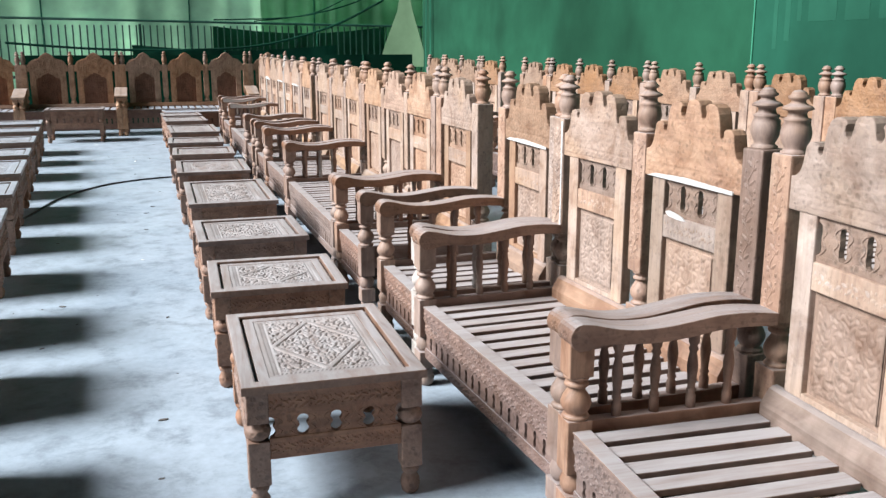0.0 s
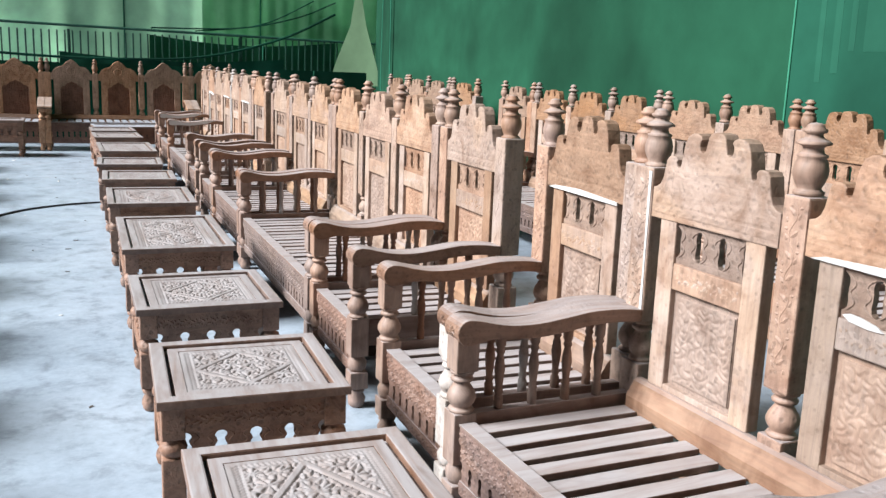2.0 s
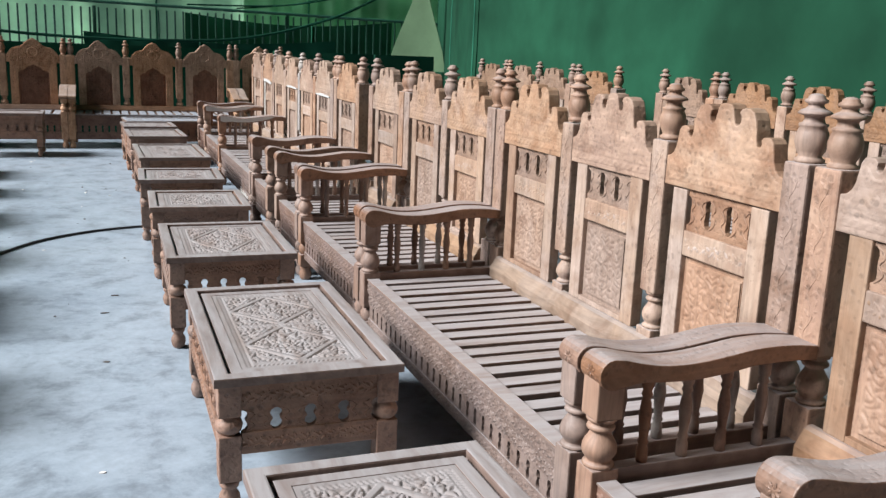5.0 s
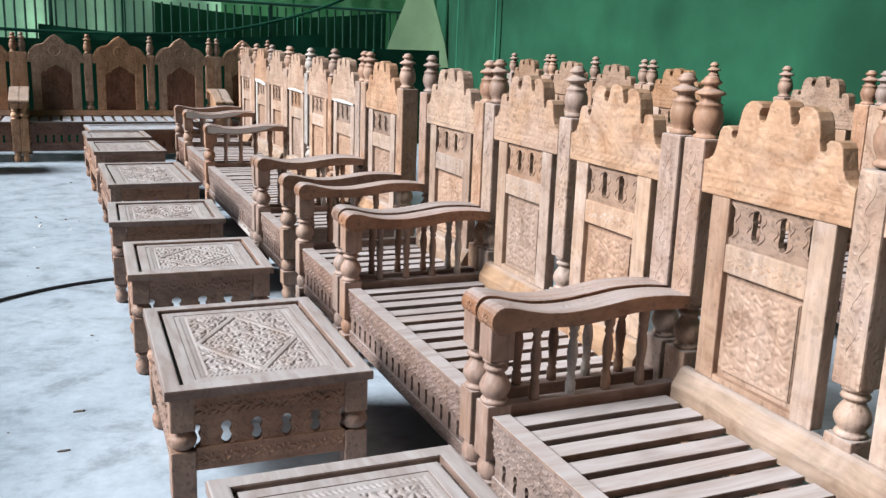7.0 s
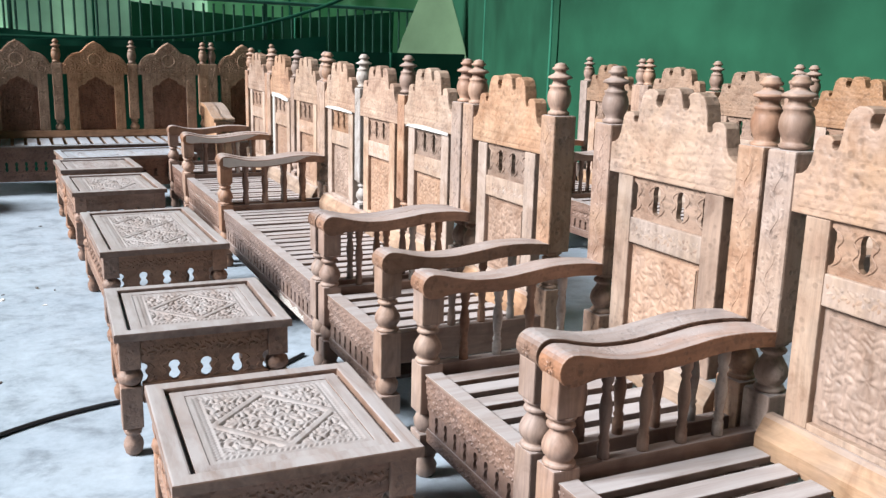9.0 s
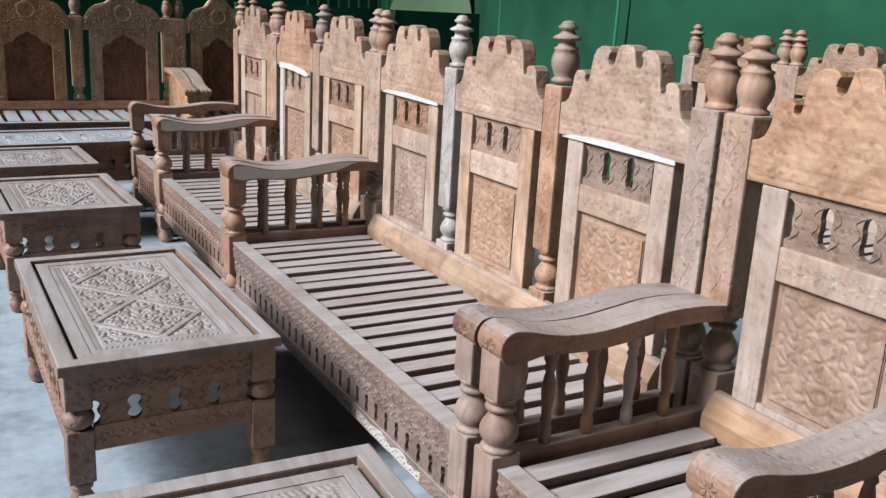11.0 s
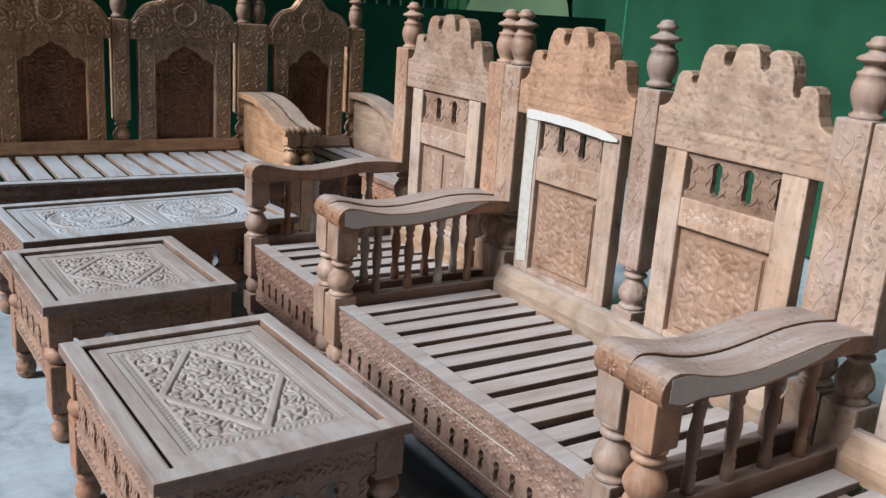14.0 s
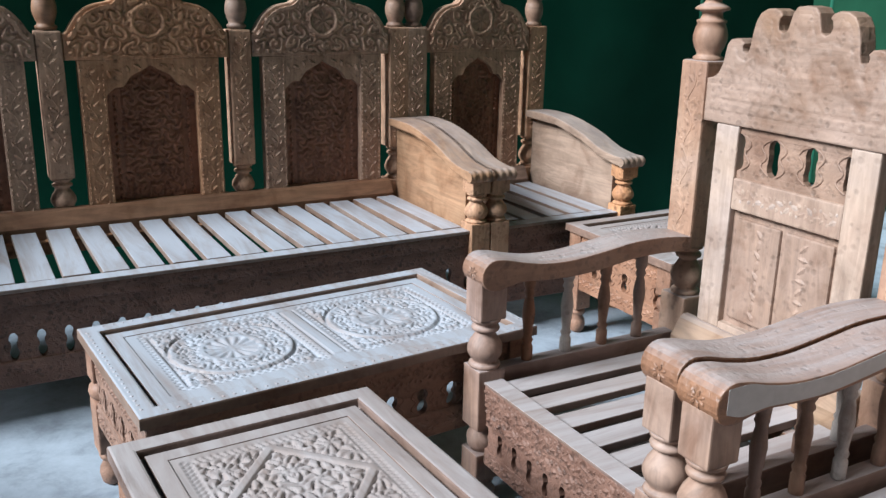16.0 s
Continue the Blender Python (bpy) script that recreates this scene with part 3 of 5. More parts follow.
def make_crest_carving(w):
    """Shallow scrolls over the whole board, worn low, round a flower."""
    def high(u, v):
        r = np.hypot(u, v - 0.985)
        a = np.arctan2(v - 0.985, u)
        h = 0.0002 + 0.0017 * acanthus(u, v, 0.058, 3, 2, 13.0, sharp=2.2) * np.clip((r - 0.03) / 0.012, 0, 1)
        h = np.where(r < 0.034, 0.0002 + 0.0018 * np.clip(0.5 + 0.8 * np.cos(5 * a), 0, 1) * np.clip(1.25 - r / 0.03, 0, 1), h)
        row = np.abs(v - 0.893)
        return np.where(row < 0.011, 0.0004 + 0.0014 * np.clip(0.5 + 0.7 * np.cos(2 * math.pi * u / 0.034 + 260 * (v - 0.893)), 0, 1), np.where(row < 0.017, -0.0006, h))

    def go(bm):
        inside = within(crest_outline(w, 0.868), 0.011)
        relief(bm, steps(-w, w, 0.0044), steps(0.868, 1.12, 0.0044), lambda u, v: np.where(within(crest_outline(w, 0.868), 0.016)(u, v), high(u, v), -0.0008), lambda u, v, h: (-0.0221 - h, u, v), inside)
    return go


def make_back_frame(w):
    def go(bm):
        s = w - 0.04
        box(bm, -0.018, 0.02, s - 0.066, s, 0.392, 0.868, 0.004)
        box(bm, -0.018, 0.02, -s, -s + 0.066, 0.392, 0.868, 0.004)
        i = s - 0.066
        box(bm, -0.017, 0.019, -i, i, 0.68, 0.752, 0.004)
        box(bm, -0.017, 0.019, -i, i, 0.392, 0.408, 0.002)
        vine_along(bm, -0.0171, -i + 0.01, i - 0.01, 0.716, 0.024, 0.001)
    return go


def long_smear(w):
    """Outline of a strip of filler that bows along the joint under a crest and thins out at one end."""
    low, high = [], []
    for k in range(15):
        q = k / 14
        u = -w + 0.045 + q * (2 * w - 0.095)
        mid = 0.85 + 0.024 * math.sin(min(1.0, q * 1.25) * math.pi / 2) - 0.004 * q
        half = 0.013 * min(1.0, 0.25 + 5 * q) + 0.001 * math.sin(q * 23)
        low.append((u, mid - half))
        high.append((u, mid + half))
    return low + high[::-1]


def make_slot_board(w):
    def go(bm):
        i = w - 0.106
        baluster_slots(bm, -i, i, 0.768, 0.852, -0.008, 0.008, 3, fat=0.012, waist=0.142)
        slot_beads(bm, -i, i, 0.768, 0.852, -0.0082, 3, 0.0026, 0.265)
        box(bm, -0.009, 0.013, -i, i, 0.752, 0.769)
        box(bm, -0.009, 0.013, -i, i, 0.851, 0.868)
    return go


def make_panel(w):
    def go(bm):
        i = w - 0.106
        box(bm, 0.0, 0.014, -i, i, 0.408, 0.68)
        box(bm, -0.0045, 0.006, -i + 0.018, i - 0.018, 0.424, 0.662, 0.003)
    return go


def make_panel_carving(w):
    """Dense curling leaves round a flower, with a plain edge."""
    def high(u, v):
        e = np.minimum(w - 0.106 - 0.02 - np.abs(u), np.minimum(v - 0.426, 0.66 - v))
        r = np.hypot(u, (v - 0.55) * 0.9)
        h = 0.0034 * acanthus(u, v, 0.06, 11, 4, 9.0, sharp=2.6) + 0.001
        h = np.where(r < 0.036, 0.001 + 0.0042 * np.clip(0.45 + 0.8 * np.cos(6 * np.arctan2(v - 0.55, u)), 0, 1) * np.clip(1.3 - r / 0.034, 0, 1), h)
        return np.where(e < 0.007, 0.0035, h)

    def go(bm):
        i = w - 0.106 - 0.02
        relief(bm, steps(-i, i, 0.0032), steps(0.426, 0.66, 0.0032), high, lambda u, v, h: (-0.0044 - h, u, v))
    return go


def make_split_panel(w):
    def go(bm):
        i = w - 0.106
        box(bm, 0.0, 0.014, -i, i, 0.408, 0.68)
        box(bm, -0.008, 0.006, -i + 0.014, -0.006, 0.424, 0.662, 0.005)
        box(bm, -0.008, 0.006, 0.006, i - 0.014, 0.424, 0.662, 0.005)
        for k in range(9):
            for m in (-1, 1):
                leaf_up(bm, -0.008, m * 0.06, 0.445 + k * 0.024, 0.03, 0.015, 0.8 * m + 0.9 * (k % 2), 0.003)
    return go


def make_front_rail(length):
    def go(bm):
        h = length / 2
        box(bm, -0.018, 0.026, -h, h, 0.262, 0.314, 0.004)
        box(bm, -0.012, 0.012, -h, h, 0.214, 0.263)
        n = max(4, round(length / 0.058))
        baluster_slots(bm, -h, h, 0.158, 0.215, -0.01, 0.01, n)
        vine_along(bm, -0.0121, -h, h, 0.238, 0.026, 0.0034)
        vine_along(bm, -0.0182, -h, h, 0.287, 0.026, 0.0026)
        vine_along(bm, -0.0141, -h, h, 0.138, 0.02, 0.0022)
        box(bm, -0.014, 0.013, -h, h, 0.118, 0.159, 0.003)
    return go


def make_back_rail(length):
    def go(bm):
        plate(bm, [(-0.03, 0.3), (-0.03, 0.343), (-0.027, 0.349), (-0.006, 0.384), (0.004, 0.3915), (0.018, 0.3925), (0.018, 0.3)], "y", -length / 2, length / 2, 0.003)
    return go


def make_side_rail(bm):
    box(bm, -0.235, 0.275, -0.018, 0.018, 0.235, 0.338, 0.004)


def make_spindle(bm):
    lathe(bm, stretch(SPINDLE, 0.336, 0.565, 0.88), segs=10)


def make_slat(bm):
    box(bm, -0.24, 0.24, -0.029, 0.029, 0.292, 0.311, 0.003)


def make_gap_shade(length):
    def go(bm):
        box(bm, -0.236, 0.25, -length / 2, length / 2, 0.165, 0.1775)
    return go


def make_bearer(length):
    def go(bm):
        box(bm, -0.015, 0.015, -length / 2, length / 2, 0.25, 0.2915)
    return go


def settee(x, ya, yb, seats, label, group, category="sofa", turn=0.0, fillers=(), crest_mat=None, split=False, lift=0.0, whited=(), pale_arm=False, rail_mat=None, reddish=(), warm=None, pale_leg=False, rail_filler=None):
    """A settee that faces -x, its end posts centred on ya and yb, its back posts 0.315 behind x."""
    rng = random.Random(int(ya * 100) + int(x * 10))
    length = yb - ya
    p = length / seats
    yc = (ya + yb) / 2
    name = "armchair" if seats == 1 else "sofa"
    root = thing(name, pose(x + rng.uniform(-0.006, 0.006), yc, 0, 0, 0, turn), label, category, group)
    key = round(length, 3)
    w = p / 2 - 0.041
    wk = round(w, 3)
    for k in range(seats + 1):
        y = -length / 2 + k * p
        if k in (0, seats):
            post = part("post", mesh(("end_post", k in reddish), make_end_post, W_RED if k in reddish else W_PLAIN), root, (0.315, y, 0))
        else:
            post = part("post", mesh(("mid_post", k in whited), make_mid_post, W_WHITED if k in whited else W_PLAIN), root, (0.315, y, 0))
        if crest_mat is None:
            fx = -0.0412 if k in (0, seats) else -0.0382
            tagged(part("carving", mesh(("light_vine", fx, ya < 4, k in whited, k in reddish), lambda bm: vine(bm, fx, 0, 0.575, 0.98, 0.0028 if ya < 4 else 0.0013), W_WHITED if k in whited else W_RED if k in reddish else W_PLAIN), post), kind="stuff")
        part("finial", mesh(("finial", k in whited), make_finial, W_WHITED if k in whited else W_TURNED), post, (rng.uniform(-.003, .003), rng.uniform(-.003, .003), 0.995 + rng.uniform(0, 0.006)))
    crest_wood = crest_mat or warm or W_CREST
    for k in range(seats):
        y = -length / 2 + (k + 0.5) * p
        crest = part("crest", mesh(("crest", wk, crest_wood.name, lift), make_crest(w, 0.868 - lift), crest_wood), root, (0.3, y, lift + rng.uniform(-0.006, 0.004)))
        tagged(part("carving", mesh(("crest_carving", wk, crest_wood.name), make_crest_carving(w), crest_wood), crest), kind="stuff")
        back = part("back_frame", mesh(("back_frame", wk), make_back_frame(w), W_FRAME), root, (0.3, y, 0))
        part("slot_board", mesh(("slot_board", wk), make_slot_board(w), W_SLOT), back)
        part("carved_panel", mesh(("split_panel", wk), make_split_panel(w), W_PANEL) if split else mesh(("carved_panel", wk), make_panel(w), W_PANEL), back)
        if not split:
            tagged(part("carving", mesh(("panel_carving", wk), make_panel_carving(w), W_PANEL), back), kind="stuff")
        if k + 0.25 in fillers:
            part("filler_streak", mesh(("thin_streak", wk), lambda bm: plate(bm, [(w + 0.002, 0.56), (w + 0.015, 0.56), (w + 0.011, 0.7), (w + 0.016, 0.99), (w + 0.004, 0.99), (w + 0.005, 0.75)], "x", -0.0279, -0.0262), M_FILLER), back, (0, 0, 0), "white filler run down the edge of the post")
        if k + 0.5 in fillers:
            part("filler_streak", mesh(("streak", wk), lambda bm: plate(bm, [(w - 0.098, 0.43), (w - 0.052, 0.42), (w - 0.046, 0.6), (w - 0.05, 0.86), (w - 0.1, 0.862), (w - 0.094, 0.7)], "x", -0.0205, -0.0178), M_FILLER_GREY), back, (0, 0, 0), "white filler smeared down the stile")
        if k + 0.75 in fillers:
            part("filler_smear", mesh(("smear", wk), lambda bm: plate(bm, [(0.118, 0.762), (0.1, 0.768), (0.07, 0.766), (0.03, 0.758), (0.012, 0.748), (0.05, 0.746), (0.1, 0.751)], "x", -0.0205, -0.0165), M_FILLER), back, (0, 0, 0), "white filler smeared below the slots")
        if k in fillers:
            part("filler_strip", mesh(("filler", wk, k + 0.5 in fillers), lambda bm: plate(bm, long_smear(w) if k + 0.5 in fillers else [(-w + 0.03, 0.862), (w - 0.02, 0.866), (w - 0.06, 0.876), (0.02, 0.882), (-w + 0.03, 0.872)], "x", -0.026, -0.021), M_FILLER), root, (0.3, y, 0), "white filler smeared along a joint")
    for s in (-1, 1):
        y = s * length / 2
        pale = pale_leg and s < 0
        part("front_leg", mesh(("front_leg", pale), make_front_leg, W_WHITED if pale else W_TURNED), root, (-0.268, y, 0), "whitened front leg" if pale else "")
        arm = part("armrest", mesh("armrest", make_armrest, W_ARM), root, (0, y, rng.uniform(-0.004, 0.004)))
        if pale_arm and s > 0:
            part("filler_face", mesh("filler_face", make_filler_face, M_FILLER), arm, (0, 0, 0), "whitish filler rubbed along the side of the arm")
        part("side_rail", mesh("side_rail", make_side_rail, W_X), root, (0, y, 0))
        for k in range(4):
            tone = rng.choice((W_TURNED, W_TURNED, W_TURNED, W_RED, W_WHITED))
            part("spindle", mesh(("spindle", tone.name), make_spindle, tone), root, (-0.155 + 0.107 * k, y, 0), "whitened spindle" if tone is W_WHITED else "")
    inner = length - 0.068
    part("front_rail", mesh(("front_rail", key, bool(rail_mat)), make_front_rail(inner), rail_mat or W_CARVE), root, (-0.268, 0, 0), "dark plum-brown carved rail" if rail_mat else "")
    part("rail_cap", mesh(("rail_cap", key), lambda bm: box(bm, -0.021, 0.028, -inner / 2, inner / 2, 0.3145, 0.3205, 0.002), W_SLAT), root, (-0.268, 0, 0))
    part("back_rail", mesh(("back_rail", key, ya < 4), make_back_rail(length - 0.08), W_Y if ya < 4 else W_Y_PALE), root, (0.272, 0, 0))
    if rail_filler:
        f0, f1, zf, hf, xf = rail_filler
        line = [f0 + (f1 - f0) * k / 12 for k in range(13)]
        low = [(u, zf + 0.3 * hf * abs(noise.noise((u * 23, 1, 0)))) for u in line]
        high = [(u, zf + hf * (0.75 + 0.5 * noise.noise((u * 17, 5, 0)))) for u in line]
        part("filler_strip", mesh(("rail_filler", key), lambda bm: plate(bm, low + high[::-1], "x", -0.0012, 0.0), M_FILLER_GREY), root, (-0.268 + xf, 0, 0), "whitish filler smeared along the front rail")
    for bx in (-0.225, 0.185):
        part("seat_bearer", mesh(("bearer", key), make_bearer(inner), W_Y), root, (bx, 0, 0))
    # sheet added below the slats so that their gaps look shaded
    part("seat_underlay", mesh(("gap_shade", key), make_gap_shade(inner), M_GAP_SHADE), root, (0, 0, 0), "dark underlay seen between the slats")
    n = max(5, round((length - 0.05) / 0.086))
    for k in range(n):
        y = (k + 0.5 - n / 2) * (length - 0.045) / n
        part("slat", mesh("slat", make_slat, W_SLAT), root, (rng.uniform(-0.008, 0.004), y, rng.uniform(-0.001, 0.003)), turn=rng.uniform(-0.7, 0.7))
    return root


# ---- carved tables ----
def make_table_leg(bm):
    lathe(bm, [(0.016, 0.0), (0.024, 0.008), (0.029, 0.03), (0.027, 0.045), (0.018, 0.062), (0.024, 0.068), (0.027, 0.078), (0.022, 0.09)])
    box(bm, -0.03, 0.03, -0.03, 0.03, 0.09, 0.22, 0.004)
    lathe(bm, [(0.022, 0.22), (0.033, 0.23), (0.037, 0.244), (0.033, 0.257), (0.02, 0.266), (0.024, 0.272)])
    box(bm, -0.03, 0.03, -0.03, 0.03, 0.272, 0.361, 0.004)


def make_apron(length):
    def go(bm):
        h = length / 2
        box(bm, -0.009, 0.011, -h, h, 0.288, 0.361)
        n = max(4, round(length / 0.082))
        baluster_slots(bm, -h, h, 0.226, 0.289, -0.008, 0.008, n, fat=-0.01)
        slot_beads(bm, -h, h, 0.226, 0.289, -0.0083, n, 0.0018, 0.3)
        vine_along(bm, -0.0091, -h, h, 0.322, 0.023, 0.0028)
        vine_along(bm, -0.0121, -h, h, 0.196, 0.022, 0.0028)
        box(bm, -0.012, 0.01, -h, h, 0.165, 0.227, 0.003)
    return go


def rect_ring(bm, xo, yo, xi, yi, z0, z1, bevel=0.0):
    """A mitred rectangular frame of boards."""
    loops = []
    for x, y, z in ((xo, yo, z0), (xo, yo, z1), (xi, yi, z1), (xi, yi, z0)):
        loops.append([bm.verts.new((sx * x, sy * y, z)) for sx, sy in ((-1, -1), (1, -1), (1, 1), (-1, 1))])
    faces = []
    for k in range(4):
        a, b = loops[k], loops[(k + 1) % 4]
        for c in range(4):
            faces.append(bm.faces.new((a[c], a[(c + 1) % 4], b[(c + 1) % 4], b[c])))
    bmesh.ops.recalc_face_normals(bm, faces=faces)
    if bevel:
        es = [e for e in bm.edges if e.is_valid and abs(e.verts[0].co.z - z1) < 1e-6 and abs(e.verts[1].co.z - z1) < 1e-6 and (abs(e.verts[0].co.x - e.verts[1].co.x) < 1e-6 or abs(e.verts[0].co.y - e.verts[1].co.y) < 1e-6)]
        bmesh.ops.bevel(bm, geom=es, offset=bevel, segments=2, affect="EDGES", profile=0.6)


RIM, GROOVE, MARGIN = 0.041, 0.01, 0.032


def make_rim(wx, ly):
    return lambda bm: rect_ring(bm, wx / 2, ly / 2, wx / 2 - RIM, ly / 2 - RIM, 0.3615, 0.386, 0.005)


def make_margin(wx, ly):
    a, b = RIM + GROOVE, RIM + GROOVE + MARGIN
    return lambda bm: rect_ring(bm, wx / 2 - a, ly / 2 - a, wx / 2 - b, ly / 2 - b, 0.366, 0.3778, 0.002)


def make_table_top(wx, ly):
    def go(bm):
        a = RIM - 0.002
        b = RIM + GROOVE + MARGIN - 0.002
        box(bm, -wx / 2 + a, wx / 2 - a, -ly / 2 + a, ly / 2 - a, 0.355, 0.3675)
        box(bm, -wx / 2 + b, wx / 2 - b, -ly / 2 + b, ly / 2 - b, 0.3665, 0.3705)
    return go


def leaf(bm, x, y, z, length, width, angle, height):
    """A small carved leaf with a ridge, lying on the panel."""
    c, s = math.cos(angle), math.sin(angle)
    pts = [(-0.5, 0, 0), (-0.15, 0.5, 0), (0.25, 0.38, 0), (0.5, 0, 0), (0.25, -0.38, 0), (-0.15, -0.5, 0)]
    ring = [bm.verts.new((x + (u * length) * c - (v * width) * s, y + (u * length) * s + (v * width) * c, z)) for u, v, _ in pts]
    ridge = [bm.verts.new((x + u * length * c, y + u * length * s, z + height)) for u in (-0.2, 0.22)]
    for q in ((0, 1, 6), (1, 2, 7, 6), (2, 3, 7), (3, 4, 7), (4, 5, 6, 7), (5, 0, 6)):
        bm.faces.new([ring[i] if i < 6 else ridge[i - 6] for i in q][::1])


def banded(d, half, height, slope=0.0025):
    """A flat raised band of that half width, where d is the distance from its middle line."""
    return height * np.clip((half - np.abs(d)) / slope, 0, 1)


def rope(along, across, half, height, pitch=0.0125):
    twist = 0.5 + 0.5 * np.cos(2 * math.pi * along / pitch + 2.2 * across / half)
    return height * np.clip(twist * 1.5 - 0.2, 0, 1) * np.clip((half - np.abs(across)) / 0.002, 0, 1)


def make_diamonds(wx, ly, count):
    """Rope border, diamond bands and carved leaves, in one field or two, cut into the top down to a level ground."""
    def go(bm):
        edge = RIM + GROOVE + MARGIN
        gx, gy = wx / 2 - edge, ly / 2 - edge
        fx, fy = gx - 0.034, (gy - 0.034) / count
        hx, hy = fx - 0.004, fy - (0.014 if count > 1 else 0.004)

        def high(u, v):
            cy = np.zeros(v.shape) if count == 1 else np.where(v > 0, fy, -fy)
            p, q = np.abs(u), np.abs(v - cy)
            out = np.maximum(p / hx, q / hy)
            gap = (p / hx + q / hy - 1) * hx * hy / math.hypot(hx, hy)
            leaves = 0.0003 + 0.006 * acanthus(u, v - cy, 0.06 if count == 1 else 0.056, 5 + count, 8, 5.0, sharp=3.2)
            h = np.where(np.abs(gap) < 0.013, 0.0004, leaves)
            h = np.maximum(h, banded(gap, 0.0105, 0.0062))
            h = np.where(out > 1, 0.0055, h)
            side, end = fx + 0.011, (gy - 0.034) + 0.011
            av = np.abs(v)
            on_side = (np.abs(p - side) < 0.0085) & (av < end + 0.0085)
            on_end = (np.abs(av - end) < 0.0085) & (p < side + 0.0085)
            h = np.where(on_side, 0.0025 + rope(v, p - side, 0.0075, 0.0032), h)
            h = np.where(on_end & ~on_side, 0.0025 + rope(u, av - end, 0.0075, 0.0032), h)
            return np.where((av < 0.0085) & (p < fx), 0.0025 + rope(u, v, 0.0075, 0.0032), h) if count == 2 else h
        relief(bm, steps(-gx + 0.001, gx - 0.001, 0.0032), steps(-gy + 0.001, gy - 0.001, 0.0032), high, lambda u, v, h: (u, v, 0.3706 + h))
    return go


def make_medallions(wx, ly):
    """Two square fields, each with a rosette in a ring, leaves at the corners and rows of dots round them."""
    def go(bm):
        edge = RIM + GROOVE + MARGIN
        gx, gy = wx / 2 - edge, ly / 2 - edge
        s = min(gx - 0.034, gy / 2 - 0.042)

        def high(u, v):
            cy = np.where(v > 0, gy / 2, -gy / 2)
            y = v - cy
            r, a = np.hypot(u, y) / s, np.arctan2(y, u)
            out = np.maximum(np.abs(u), np.abs(y))
            leaves = 0.0008 + 0.0056 * acanthus(u, y, 0.05, 21, 7, 6.0, sharp=3.2)
            h = np.where(out < s, leaves, 0.0055)
            h = np.where(r < 0.94, np.where(r > 0.5, 0.0008 + 0.0056 * acanthus(u, y, 0.046, 25, 7, 6.0, sharp=3.2), h), h)
            h = np.where(r < 0.42, 0.002 + 0.004 * np.clip(0.6 + 0.7 * np.cos(14 * a), 0, 1) * np.clip(0.25 + 2 * r, 0, 1), h)
            h = np.where(np.abs(r - 0.47) < 0.05, 0.0066, h)
            h = np.where((np.abs(r - 0.9) < 0.035) & (out < s), 0.0066, h)
            h = np.where((np.abs(r - 0.98) < 0.03) & (out < s), 0.0003, h)
            h = np.where(np.abs(out - s) < 0.0038, 0.0002, h)
            dots = np.clip(0.5 + 0.9 * np.cos(2 * math.pi * u / 0.017) * np.cos(2 * math.pi * y / 0.017), 0, 1)
            h = np.where((out > s + 0.006) & (out < s + 0.02), 0.0025 + 0.0035 * dots, h)
            bar = (np.abs(v) < 0.016) & (np.abs(u) < gx - 0.03)
            h = np.where((np.abs(v) < 0.02) & (np.abs(u) < gx - 0.026), 0.001, h)
            return np.where(bar, 0.0065, h)
        relief(bm, steps(-gx + 0.001, gx - 0.001, 0.0034), steps(-gy + 0.001, gy - 0.001, 0.0034), high, lambda u, v, h: (u, v, 0.3706 + h))
        step = 0.022
        for sgn in (-1, 1):
            for k in range(int(ly * 0.94 / step)):
                leaf(bm, sgn * (wx / 2 - 0.014), -ly * 0.47 + (k + 0.5) * step, 0.3858, 0.01, 0.008, 0.8, 0.002)
            for k in range(int(wx * 0.9 / step)):
                leaf(bm, -wx * 0.45 + (k + 0.5) * step, sgn * (ly / 2 - 0.014), 0.3858, 0.01, 0.008, 0.8, 0.002)
    return go


def carved_table(xc, yc, wx, ly, label, group, style=1, turn=0.0, tone=None, lift=1.0):
    root = thing("coffee_table" if ly > 0.8 else "side_table", pose(xc, yc, 0, 0, 0, turn), label, "table", group)
    k = (round(wx, 2), round(ly, 2))
    top = part("tabletop", mesh(("tabletop", bool(tone), *k), make_table_top(wx, ly), tone or W_TABLE), root)
    part("rim", mesh(("rim", bool(tone), *k), make_rim(wx, ly), tone or W_TABLE), top)
    part("margin_band", mesh(("margin", bool(tone), *k), make_margin(wx, ly), tone or W_TABLE), top)
    make = make_medallions(wx, ly) if style == 0 else make_diamonds(wx, ly, style)
    part("carving", mesh(("carving", style, bool(tone), *k), make, tone or W_RELIEF), top)
    lx, lyy = wx / 2 - 0.041, ly / 2 - 0.041
    for sx in (-1, 1):
        for sy in (-1, 1):
            part("leg", mesh("table_leg", make_table_leg, W_APRON), root, (sx * lx, sy * lyy, 0))
        part("apron", mesh(("apron", k[1]), make_apron(ly - 0.142), W_APRON), root, (sx * (lx + 0.014), 0, 0), turn=0 if sx < 0 else 180)
        part("apron", mesh(("apron", k[0]), make_apron(wx - 0.142), W_APRON), root, (0, sx * (lyy + 0.014), 0), turn=90 if sx < 0 else -90)
    if lift != 1.0:
        root.scale = (1, 1, lift)
    return root


